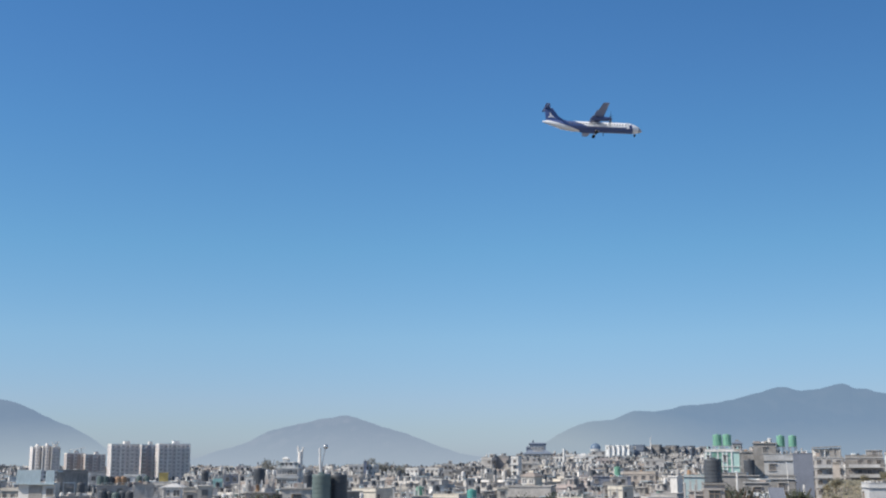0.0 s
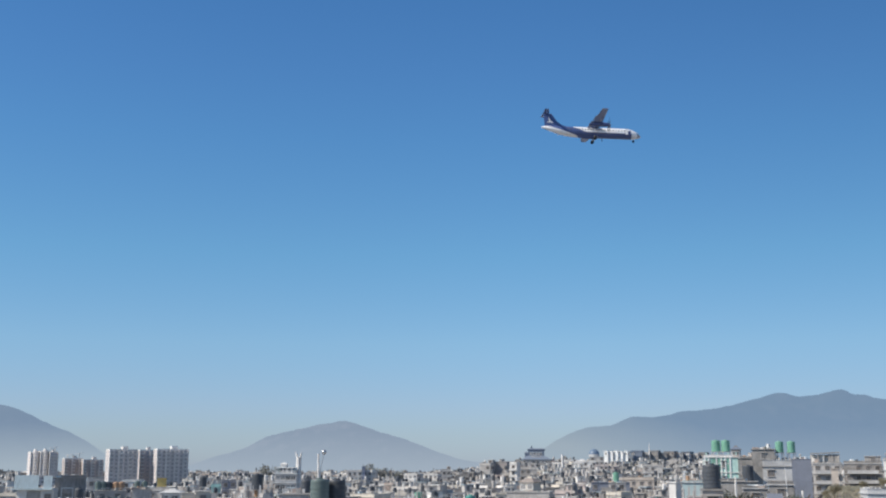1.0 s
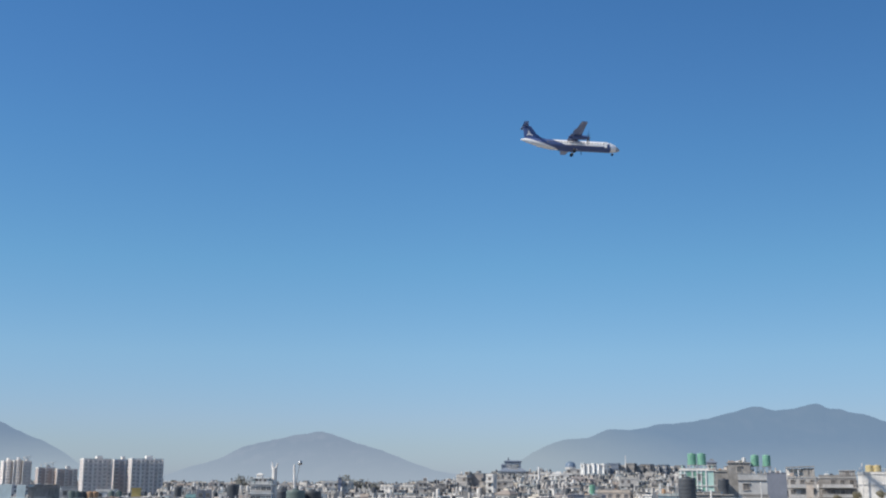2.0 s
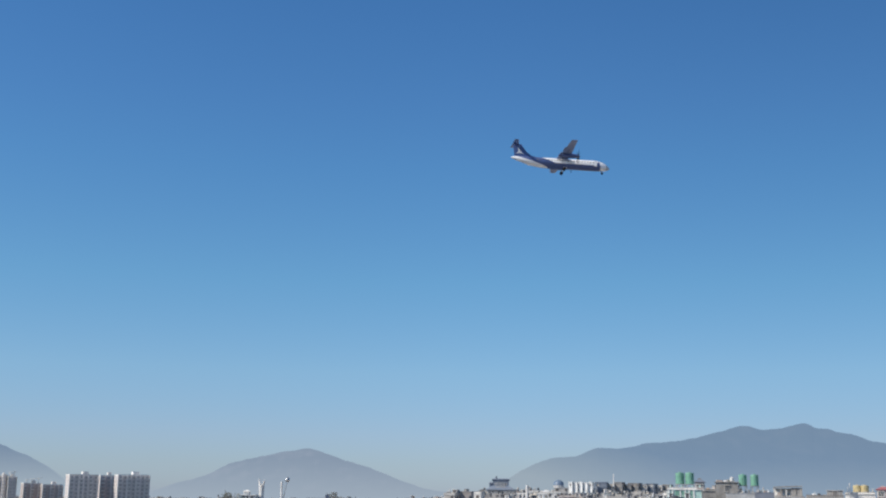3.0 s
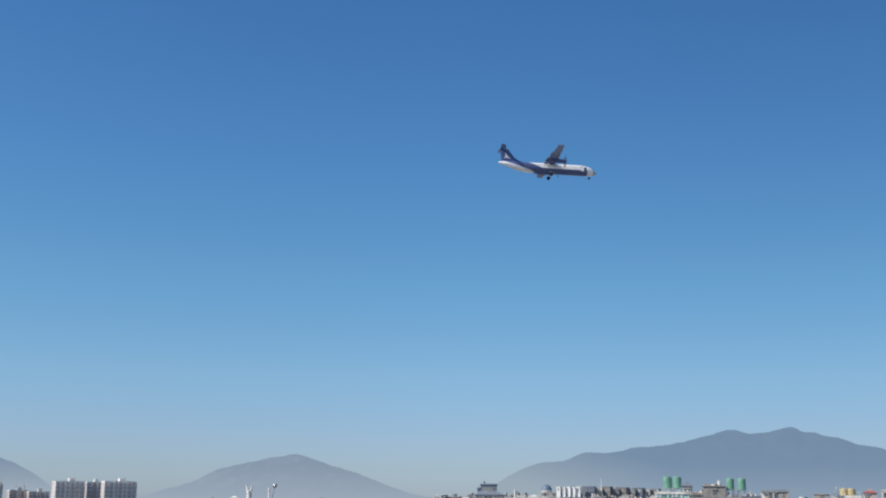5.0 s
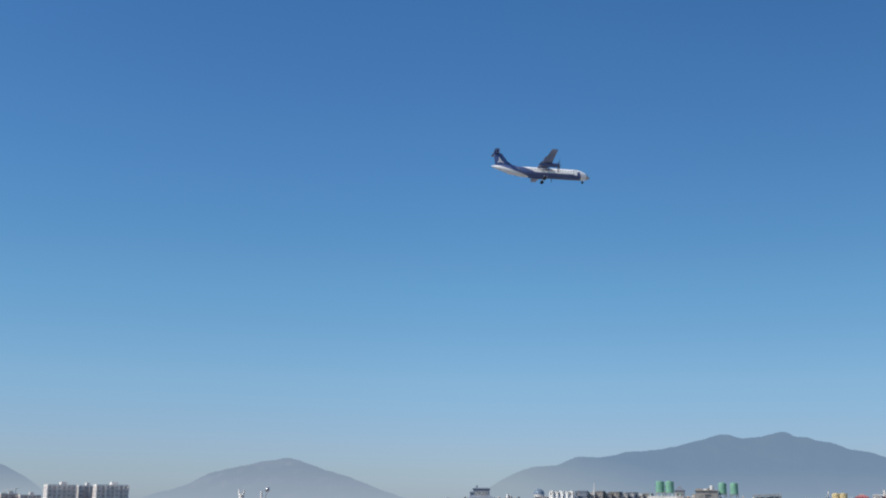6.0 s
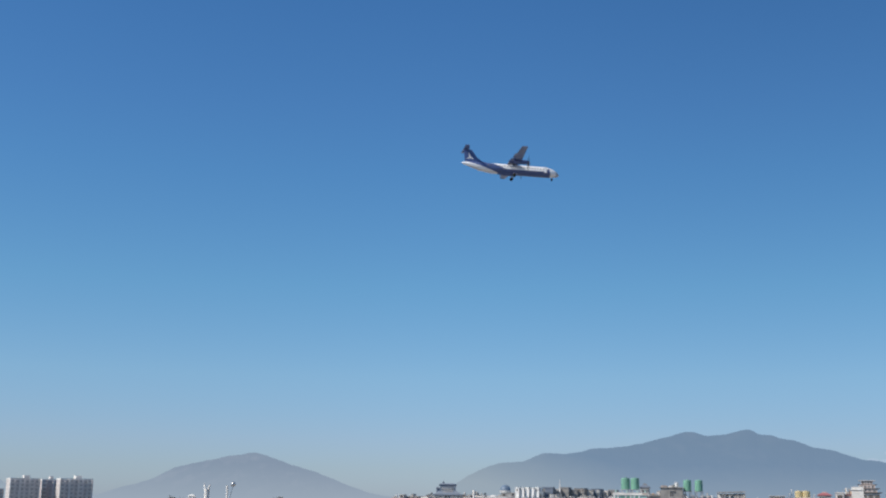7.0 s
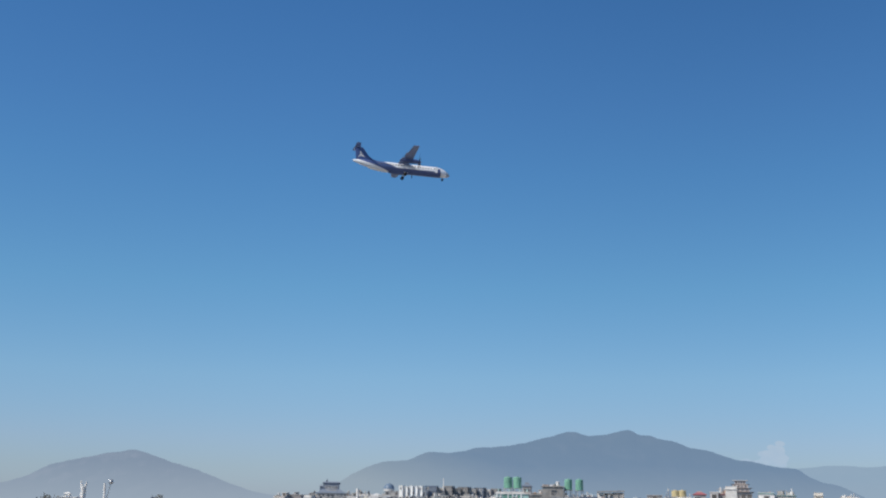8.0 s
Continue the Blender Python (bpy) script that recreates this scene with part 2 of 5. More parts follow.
def thing(name, m, label, category, group=""):
    ob = new(name)
    ob.empty_display_size = 0.5
    ob.matrix_basis = m
    return tagged(ob, label, category, group)


def smooth(a, b, x):
    t = min(1, max(0, (x - a) / (b - a)))
    return t * t * (3 - 2 * t)


def hill(az, d):
    return smooth(330, 880, d) * smooth(-1.0, 5.0, az) * (1 - 0.62 * smooth(15.8, 21.5, az)) * (1 - smooth(60, 90, az))


def terrain(x, y):
    """Height of the ground: a flat valley, a long low hill beyond the near streets and a dry field on a mound."""
    d, az = math.hypot(x, y), math.degrees(math.atan2(x, y))
    field = smooth(255, 345, d) * (1 - smooth(365, 450, d)) * smooth(16.6, 18.2, az) * (1 - smooth(22.4, 24.5, az))
    return 20.0 * hill(az, d) + 21.0 * field


# ---- ground ----
def ground():
    s = Shape()
    rings = [0, 20, 40, 60, 80] + [100 * 1.06 ** i for i in range(67)]
    n = 300
    for r in rings:
        for i in range(n):
            t = 2 * math.pi * i / n
            x, y = r * math.sin(t), r * math.cos(t)
            s.v.append((x, y, terrain(x, y)))
    for j in range(len(rings) - 1):
        for i in range(n):
            k = (i + 1) % n
            s.f.append((j * n + i, j * n + n + i, j * n + n + k, j * n + k)); s.m.append(0)
    tagged(new("ground", s.mesh("ground", EARTH, True)), "dusty valley ground rising to a low hill", "ground", kind="structure")


ground()


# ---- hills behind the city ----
def painted_haze_material(name, rock, bare, air, air_low, low, high, z_top, clearer=0.0, middle=0.0, z_low=0.0):
    """Far slopes with kilometres of haze painted in as emission, thickest towards the valley floor."""
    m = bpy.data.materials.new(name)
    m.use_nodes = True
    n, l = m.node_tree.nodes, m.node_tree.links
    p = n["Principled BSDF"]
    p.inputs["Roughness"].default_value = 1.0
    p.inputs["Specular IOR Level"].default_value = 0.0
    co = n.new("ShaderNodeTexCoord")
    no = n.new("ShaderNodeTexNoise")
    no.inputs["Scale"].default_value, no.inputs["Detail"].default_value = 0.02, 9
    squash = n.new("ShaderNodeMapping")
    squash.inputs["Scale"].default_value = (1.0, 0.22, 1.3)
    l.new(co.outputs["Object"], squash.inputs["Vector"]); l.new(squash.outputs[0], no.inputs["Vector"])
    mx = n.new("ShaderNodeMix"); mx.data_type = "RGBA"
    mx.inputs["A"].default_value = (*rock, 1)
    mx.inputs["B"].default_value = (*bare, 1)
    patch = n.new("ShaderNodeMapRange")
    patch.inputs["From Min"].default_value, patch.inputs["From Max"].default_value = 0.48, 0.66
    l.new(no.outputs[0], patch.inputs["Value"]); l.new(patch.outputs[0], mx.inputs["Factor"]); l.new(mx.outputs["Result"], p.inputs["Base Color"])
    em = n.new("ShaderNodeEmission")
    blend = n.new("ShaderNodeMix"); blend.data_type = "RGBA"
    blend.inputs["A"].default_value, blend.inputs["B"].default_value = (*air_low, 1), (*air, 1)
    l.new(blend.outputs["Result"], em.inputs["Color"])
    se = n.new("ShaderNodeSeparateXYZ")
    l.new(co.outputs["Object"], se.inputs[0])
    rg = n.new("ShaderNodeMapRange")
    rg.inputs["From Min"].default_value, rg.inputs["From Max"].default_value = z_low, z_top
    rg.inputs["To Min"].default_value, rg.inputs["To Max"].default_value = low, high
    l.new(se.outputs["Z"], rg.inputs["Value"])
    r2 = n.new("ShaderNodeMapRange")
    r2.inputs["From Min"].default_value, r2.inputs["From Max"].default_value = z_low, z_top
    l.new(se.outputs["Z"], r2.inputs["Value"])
    east = n.new("ShaderNodeMath"); east.operation = "MULTIPLY_ADD"        # the painted haze thins eastwards, westwards where clearer is negative
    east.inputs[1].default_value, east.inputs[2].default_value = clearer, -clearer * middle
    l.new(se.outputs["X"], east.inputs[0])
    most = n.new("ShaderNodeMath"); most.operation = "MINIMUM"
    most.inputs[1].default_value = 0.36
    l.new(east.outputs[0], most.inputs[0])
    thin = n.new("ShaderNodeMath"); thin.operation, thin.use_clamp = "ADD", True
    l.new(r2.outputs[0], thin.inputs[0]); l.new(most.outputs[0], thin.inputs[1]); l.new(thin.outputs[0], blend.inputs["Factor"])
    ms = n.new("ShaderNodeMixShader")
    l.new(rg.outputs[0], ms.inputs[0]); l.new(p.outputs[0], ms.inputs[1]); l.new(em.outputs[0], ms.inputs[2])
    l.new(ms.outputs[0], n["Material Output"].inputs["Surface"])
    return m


def ridge(label, crest, dist, mat, rough=1.0, seed=0.0, deep=900):
    """A long hill: crest gives (bearing, elevation) in degrees along its skyline; it falls towards the valley in spurs."""
    s = Shape()
    step, rows = 0.03, 16
    az0, az1 = crest[0][0], crest[-1][0]
    n = int((az1 - az0) / step)
    for i in range(n + 1):
        az = az0 + (az1 - az0) * i / n
        for k in range(len(crest) - 1):
            if crest[k][0] <= az <= crest[k + 1][0]:
                t = (az - crest[k][0]) / (crest[k + 1][0] - crest[k][0])
                lo, hi = crest[max(k - 1, 0)], crest[min(k + 2, len(crest) - 1)]
                m0 = (crest[k + 1][1] - lo[1]) / (crest[k + 1][0] - lo[0]) * (crest[k + 1][0] - crest[k][0])
                m1 = (hi[1] - crest[k][1]) / (hi[0] - crest[k][0]) * (crest[k + 1][0] - crest[k][0])
                el = ((2 * t**3 - 3 * t**2 + 1) * crest[k][1] + (t**3 - 2 * t**2 + t) * m0
                      + (3 * t**2 - 2 * t**3) * crest[k + 1][1] + (t**3 - t**2) * m1)
                break
        el += 0.035 * rough * noise.fractal((az * 1.6, seed, 0), 1, 2, 5) + 0.016 * rough * noise.noise((az * 9, seed, 4)) + 0.014 * rough * noise.noise((az * 31, seed, 7))
        top = EYE.z + dist * math.tan(radians(el))
        a = radians(az)
        for j in range(rows + 1):
            u = j / rows
            d = dist - deep + deep * u
            spur = noise.fractal((az * 0.55, u * 2.2, 3 + seed), 1, 2, 4)
            z = top * (u ** 1.15) * (1 + 0.16 * rough * spur * (1 - u) * 2) - 4 * (1 - u)
            s.v.append((d * math.sin(a), d * math.cos(a), max(z, -4)))
        s.v.append(((dist + 120) * math.sin(a), (dist + 120) * math.cos(a), -4))
    w = rows + 2
    for i in range(n):
        for j in range(w - 1):
            s.f.append((i * w + j, i * w + j + 1, i * w + w + j + 1, i * w + w + j)); s.m.append(0)
    return tagged(new("backdrop", s.mesh("hills", mat, True)), label, "hills", kind="structure")


# rock and bare ground, then the glowing haze colours laid over them
NEAR_HAZE = painted_haze_material("forested_slope_haze_glow", (0.05, 0.07, 0.055), (0.11, 0.115, 0.09), (0.204, 0.303, 0.442), (0.353, 0.434, 0.510), 0.985, 0.89, 270, 0.0014, 740, 10)
WEST_HAZE = painted_haze_material("western_slope_haze_glow", (0.05, 0.07, 0.05), (0.13, 0.125, 0.10), (0.220, 0.308, 0.437), (0.366, 0.447, 0.522), 0.99, 0.89, 200, -0.0009, -1350, 25)
FAR_HAZE = painted_haze_material("far_slope_haze_glow", (0.05, 0.065, 0.055), (0.22, 0.20, 0.18), (0.285, 0.365, 0.48), (0.354, 0.427, 0.510), 0.99, 0.88, 165, z_low=25)
HORIZON_HAZE = painted_haze_material("horizon_slope_haze_glow", (0.04, 0.06, 0.045), (0.12, 0.12, 0.1), (0.325, 0.445, 0.57), (0.36, 0.455, 0.555), 0.97, 0.96, 150)
ridge("hazy blue forested mountain range behind the city", [(3.89, 0.29), (5.08, 1.11), (6.02, 1.66), (7.1, 2.03), (8.19, 2.13), (9.2, 2.52), (10.38, 2.52), (11.75, 2.78), (12.85, 2.85), (13.94, 3.05), (15.17, 3.36), (16.13, 3.59), (16.94, 3.41), (17.76, 3.47), (18.3, 3.58), (18.92, 3.69), (19.37, 3.48), (19.91, 3.43), (20.38, 3.27), (20.96, 3.17), (21.44, 3.01), (21.85, 2.85), (22.53, 2.75), (23.18, 2.54), (23.82, 2.34), (24.59, 2.24), (25.72, 1.99), (26.6, 1.89), (27.33, 1.46), (28.55, 1.11), (29.5, 0.67)], 4560, NEAR_HAZE, seed=1.0, deep=700)
ridge("pale hazy round hill behind the city", [(-13.93, -0.57), (-12.4, 0.03), (-11.1, 0.55), (-9.52, 1.01), (-8.46, 1.55), (-7.11, 1.9), (-6.02, 2.14), (-5.48, 2.23), (-4.8, 2.34), (-4.11, 2.2), (-3.01, 1.82), (-1.9, 1.52), (-0.53, 1.0), (0.84, 0.54), (2.21, 0.32), (3.85, -0.09), (5.47, -0.77)], 4350, FAR_HAZE, seed=5.0)
ridge("hazy blue hillside behind the apartment towers", [(-30.32, 2.7), (-27.86, 3.86), (-25.61, 3.5), (-23.31, 3.66), (-20.88, 2.97), (-20.14, 2.83), (-19.39, 2.53), (-18.37, 2.03), (-17.35, 1.64), (-16.57, 1.18), (-15.39, 0.35), (-14.19, -0.57)], 4400, WEST_HAZE, seed=9.0)
ridge("very pale low ridge on the far horizon", [(19.84, 0.54), (22.49, 1.36), (24.56, 1.69), (26.1, 1.88), (27.11, 1.97), (28.36, 2.08), (29.82, 2.01), (31.74, 2.19), (34.05, 2.0), (36.96, 2.14)], 4680, HORIZON_HAZE, rough=0.5, seed=13.0, deep=90)


def cloud():
    """A small heap of thin cloud low over the ridge, its daylight painted in as a glow."""
    m = bpy.data.materials.new("thin_cloud_glow")
    m.use_nodes = True
    n, l = m.node_tree.nodes, m.node_tree.links
    em = n.new("ShaderNodeEmission")
    no, mx = n.new("ShaderNodeTexNoise"), n.new("ShaderNodeMix")
    no.inputs["Scale"].default_value, no.inputs["Detail"].default_value = 0.02, 4
    co = n.new("ShaderNodeTexCoord")
    l.new(co.outputs["Object"], no.inputs["Vector"])
    mx.data_type = "RGBA"
    mx.inputs["A"].default_value, mx.inputs["B"].default_value = (0.40, 0.545, 0.705, 1), (0.495, 0.60, 0.71, 1)
    l.new(no.outputs[0], mx.inputs["Factor"]); l.new(mx.outputs["Result"], em.inputs["Color"])
    l.new(em.outputs[0], n["Material Output"].inputs["Surface"])
    rng = random.Random(5)
    s = Shape()
    for _ in range(46):
        t = rng.random()
        az, el = 25.25 + rng.uniform(-1.2, 1.0) * (1 - t) ** 1.3 + 0.75 * t, 2.11 + 1.35 * t * rng.uniform(0.2, 1)
        r, d = rng.uniform(12, 26) * (1.1 - 0.5 * t), 4780 + rng.uniform(-30, 30)
        c = (d * math.sin(radians(az)), d * math.cos(radians(az)), EYE.z + d * math.tan(radians(el)))
        s.lathe([(r * math.sin(a) * (1 + 0.2 * rng.random()), -r * 0.7 * math.cos(a)) for a in (0.1, 0.5, 0.9, 1.3, 1.7, 2.1, 2.5, 3.0)], 16, c)
    tagged(new("cloud", s.mesh("cloud", m, True)), "small faint cream heap of cloud over the ridge", "cloud", kind="stuff")


cloud()

# ---- kinds of things ----
taken = []          # plots in use: x, y, radius
views = []          # landmarks that stay in sight: bearings, distance, and the height angle down to which they show
roofs = []          # flat roofs: x, y, turn, width, depth, height


def keep_view(x, y, w, top, show):
    d, az = math.hypot(x, y), math.degrees(math.atan2(x, y))
    half = math.degrees(w / 2 / d) + 0.05
    views.append((az - half, az + half, d, (top - show - EYE.z) / d))


def clear_top(x, y, w):
    """The greatest height at a plot that hides no landmark behind it."""
    d, az = math.hypot(x, y), math.degrees(math.atan2(x, y))
    half = math.degrees(w / 2 / d)
    return min([EYE.z + t * d for a, b, r, t in views if r > d and a < az + half and b > az - half], default=99.0)


def roof_under(x, y, z):
    """The highest flat roof below a place, or the place itself."""
    best = None
    for a, b, t, w, dep, h in roofs:
        u, v = x - a, y - b
        c, s = math.cos(t), math.sin(t)
        if abs(u * c + v * s) < w / 2 + 0.1 and abs(v * c - u * s) < dep / 2 + 0.1 and h < z + 1.2 and (best is None or h > best):
            best = h
    return terrain(x, y) if best is None else best


def window_mesh(name, w, h, frame_mat, trim):
    """A window with frame, mullion, transom, projecting sill and hood; the panes lie back in the frame."""
    a = w / 2
    xs = [-a - 0.15, -a, -a + 0.1, -0.05, 0.05, a - 0.1, a, a + 0.15]
    zs = [-0.12, 0, 0.1, h * 0.66, h * 0.66 + 0.09, h - 0.1, h, h + 0.12]

    def cell(i, j):
        if j == 0:
            return 0.2, 2
        if j == 6:
            return 0.32, 2
        if i in (0, 6):
            return 0.005, 2
        if i in (2, 4) and j in (2, 4):
            return 0.03, 1
        return 0.1, 0

    return Shape().relief(xs, zs, lambda i, j: cell(i, j)[0], lambda i, j: cell(i, j)[1]).mesh(name, [frame_mat, GLASS, trim])


WINDOWS = [window_mesh("window", 1.3, 1.35, FRAME, GREY), window_mesh("window", 1.7, 1.5, WHITE, WHITE), window_mesh("window", 0.9, 1.3, DARK, GREY)]


def tank(x, y, z, r, h, mat, label, turn=0.0, stand=0.0):
    """A ribbed plastic rooftop tank with a domed shoulder and a screw lid, on a steel stand if it has one."""
    base = roof_under(x, y, z)
    stand = max(stand, z - base if z - base > 0.15 else 0.0)
    z = base
    t = thing("water_tank", pose(x, y, z, 0, 0, turn), label, "water tank", "rooftop water tanks")
    prof = [(r * 0.96, 0), (r, 0.05)]
    for i in range(5):
        z0, z1 = h * (0.06 + 0.145 * i), h * (0.06 + 0.145 * (i + 1))
        prof += [(r, z0 + 0.02), (r, z1 - 0.06), (r * 0.955, z1 - 0.03), (r * 0.955, z1)]
    if r > 0.8:                                 # the big ones have a flat top
        prof += [(r, h * 0.88), (r * 0.98, h * 0.93), (r * 0.93, h * 0.955), (r * 0.36, h * 0.97)]
    else:
        prof += [(r, h * 0.80), (r * 0.97, h * 0.87), (r * 0.8, h * 0.93), (r * 0.36, h * 0.955)]
    up = pose(0, 0, stand)
    part("body", Shape().lathe(prof, 20), mat, t, m=up, smooth=True)
    part("lid", Shape().lathe([(r * 0.36, h * 0.94), (r * 0.36, h), (r * 0.3, h * 1.02)], 14), mat, t, m=up, smooth=True)
    if stand:
        q = r * 0.75
        s = Shape().box(0, 0, stand - 0.08, 2 * r, 2 * r, 0.08)
        part("platform", s, GREY, t)
        for sx in (-q, q):
            for sy in (-q, q):
                part("leg", Shape().box(sx, sy, 0, 0.12, 0.12, stand - 0.08), GREY, t)
    return t


def house(x, y, w, top, dep, wall, trim, label, turn=0.0, storey=3.0, floors=3, win=0, rate=0.85, parapet=0.9, room=0, cols=0,
          balcony=False, sides=True, category="house", name="house", group="", rnd=random.Random(1), show=3.5):
    """A flat-roofed concrete house with floor slabs, parapet, windows on its top floors, a stair room and rebar columns."""
    r0 = math.hypot(x, y)
    if group != "city houses":
        keep_view(x, y, w, top, show)
    x, y = x * (1 + dep / 2 / r0), y * (1 + dep / 2 / r0)       # x, y: the middle of the front
    turn -= math.degrees(math.atan2(x, y))
    g = min(terrain(x + u * w / 2, y + v * dep / 2) for u in (-1, 1) for v in (-1, 1)) - 0.3
    h = thing(name, pose(x, y, g, 0, 0, turn), label, category, group)
    H = top - parapet - g
    part("wall", Shape().box(0, 0, 0, w, dep, H), wall, h)
    slab = Shape().box(0, 0, 0, w + 0.5, dep + 0.5, 0.16)
    slab = slab.mesh("floor_slab", trim)
    for k in range(min(floors, int(H / storey))):
        part("floor_slab", slab, trim, h, m=pose(0, 0, H - k * storey - 0.08))
    if parapet:
        s = Shape().ring(w, dep, [(0, H + 0.08), (0, H + parapet - 0.08), (0.07, H + parapet - 0.08), (0.07, H + parapet), (-0.2, H + parapet), (-0.2, H + parapet - 0.08), (-0.13, H + parapet - 0.08), (-0.13, H + 0.08)])
        part("parapet", s, wall, h)
    wd = WINDOWS[win]
    faces = [(0, w, -dep / 2)]
    if sides:
        faces += [(90, dep, -w / 2), (-90, dep, -w / 2)]
    for ang, length, off in faces:
        cnt = max(1, int(length / 2.4))
        for k in range(min(floors, int(H / storey))):
            for i in range(cnt):
                if rnd.random() < rate:
                    u = (i + 0.5) / cnt * length - length / 2
                    z = H - (k + 1) * storey + 0.95
                    part("window", wd, None, h, m=pose(0, 0, 0, 0, 0, ang) @ pose(u, off, z))
    if balcony:
        for k in range(min(floors, int(H / storey))):
            z = H - (k + 1) * storey
            part("balcony", Shape().box(0, -dep / 2 - 0.75, z - 0.05, w * 0.8, 1.3, 0.15), trim, h)
            n = max(3, int(w * 0.8 / 0.35))
            xs = [-w * 0.4 + w * 0.8 * i / n for i in range(n + 1)]
            s = Shape().relief(xs, [0.1, 0.2, 0.88, 1.0], lambda i, j: 0.03 if j == 1 and i % 2 else 0.12, lambda i, j: 0)
            part("balustrade", s, trim, h, m=pose(0, -dep / 2 - 1.28, z))
    if room:
        rw, rd = w * 0.42, dep * 0.5
        rx = (w / 2 - rw / 2 - 0.2) * (1 if room > 0 else -1)
        r = part("stair_room", Shape().box(rx, dep * 0.2, H, rw, rd, 2.3), wall, h)
        part("roof_slab", Shape().box(rx, dep * 0.2, H + 2.3, rw + 0.7, rd + 0.7, 0.14), trim, r)
        part("window", wd, None, r, m=pose(rx, dep * 0.2 - rd / 2, H + 0.8))
    for i in range(cols):
        cx = -w / 2 + 0.2 + (w - 0.4) * i / max(1, cols - 1)
        cl = part("column", Shape().box(cx, -dep / 2 + 0.2, H, 0.3, 0.3, 1.5 + 0.3 * (i % 2)), GREY, h)
        for u in (-0.09, 0.09):
            part("rebar", Shape().rod((cx + u, -dep / 2 + 0.2, H + 1.5), (cx + u * 1.6, -dep / 2 + 0.2, H + 2.6), 0.02, n=4), DARK, cl)
    taken.append((x, y, max(w, dep) * 0.62))
    roofs.append((x, y, radians(turn), w, dep, g + H + 0.08))
    return h


def leaf_shape(rng, radius, count, size, squash=0.8, clumps=9):
    """Many small leaves in uneven clumps with gaps between them."""
    s = Shape()
    cs = []
    for _ in range(clumps):
        d = Vector((rng.gauss(0, 1), rng.gauss(0, 1), rng.gauss(0, 1))).normalized() * radius * rng.uniform(0.25, 0.8)
        cs.append((Vector((d.x, d.y, d.z * squash)), radius * rng.uniform(0.28, 0.5)))
    for _ in range(count):
        c, r = rng.choice(cs)
        d = Vector((rng.gauss(0, 1), rng.gauss(0, 1), rng.gauss(0, 0.8))).normalized() * r * rng.uniform(0.55, 1.05)
        p = c + d
        u = Vector((rng.gauss(0, 1), rng.gauss(0, 1), rng.gauss(0, 1))).normalized()
        v = u.orthogonal().normalized()
        k = size * rng.uniform(0.6, 1.3)
        s.face([p - u * k, p + v * k * 0.5, p + u * k, p - v * k * 0.5])
    return s


def tree(x, y, height, radius, mat, label, seed, count=900, leaf=0.22):
    rng = random.Random(seed)
    g = terrain(x, y)
    t = thing("tree", pose(x, y, g, 0, 0, rng.uniform(0, 360)), label, "tree", "trees among the houses")
    trunk = Shape()
    fork = max(0.4, height - radius * 1.3)
    trunk.rod((0, 0, -0.2), (0.1, 0.05, fork), 0.03 * height, 0.018 * height)
    part("trunk", trunk, BARK, t)
    for i in range(5):
        a = i * 1.26 + rng.uniform(-0.3, 0.3)
        e = (math.cos(a) * radius * 0.6, math.sin(a) * radius * 0.6, fork + radius * rng.uniform(0.5, 1.3))
        part("limb", Shape().rod((0.1, 0.05, fork - 0.1), e, 0.013 * height, 0.004 * height, 6), BARK, t)
    part("crown", leaf_shape(rng, radius, count, leaf), mat, t, m=pose(0, 0, height - radius * 0.85))
    taken.append((x, y, 2))
    return t


# ---- rooftop fittings ----
def sheet_panel(name, w, h, thick, mat, parent, m, pitch=0.3):
    """Corrugated sheet with real ribs."""
    n = max(2, int(w / pitch)) * 2
    xs = [-w / 2 + w * i / n for i in range(n + 1)]
    s = Shape().relief(xs, [0, h], lambda i, j: thick if i % 2 else thick * 0.4, lambda i, j: 0)
    return part(name, s, mat, parent, m=m)


def pole(name, p, q, r, mat, label, category="pole", r2=None):
    base = Vector((p[0], p[1], roof_under(*p)))
    t = thing(name, Matrix.Translation(base), label, category)
    part("shaft", Shape().rod((0, 0, 0), Vector(q) - base, r * 1.5, r2 and r2 * 1.5), mat, t)
    part("foot", Shape().box(0, 0, -0.05, r * 5, r * 5, 0.1), GREY, t)
    return t


def facing(x, y):
    return -math.degrees(math.atan2(x, y))


def sheet_roof_penthouse(x, y, w, top):
    g = terrain(x, y) - 0.3
    h = thing("penthouse", pose(x, y, g, 0, 0, facing(x, y) - 28), "white rooftop rooms under a light blue corrugated metal sheet roof", "house")
    T = top - g
    part("wall", Shape().box(0, 3, 0, w, 6, T - 2.4), WHITE, h)
    sheet_panel("roof_sheet", w * 0.66, 2.5, 0.07, SKYSHEET, h, pose(-w * 0.22, -0.35, T - 2.5, -4))
    sheet_panel("roof_sheet", w * 0.23, 2.4, 0.07, SKYSHEET, h, pose(w * 0.36, -0.3, T - 2.55, -4))
    part("eaves", Shape().box(-0.3, -0.5, T - 2.75, w + 1.2, 1.0, 0.2), SKYSHEET, h, "light blue eaves strip")
    for u, ww in ((-0.08, 2.0), (0.1, 0.8)):
        part("doorway", Shape().box(u * w, -0.04, T - 5.6, ww, 0.1, 2.6), DARK, h)
    part("window", WINDOWS[0], None, h, m=pose(w * 0.36, 0, T - 4.9))
    part("roof_slab", Shape().box(0, 2, T - 5.9, w + 4, 10.2, 0.25), GREY, h)
    taken.append((x, y + 3, w * 0.8))
    keep_view(x, y, w, top, 7)


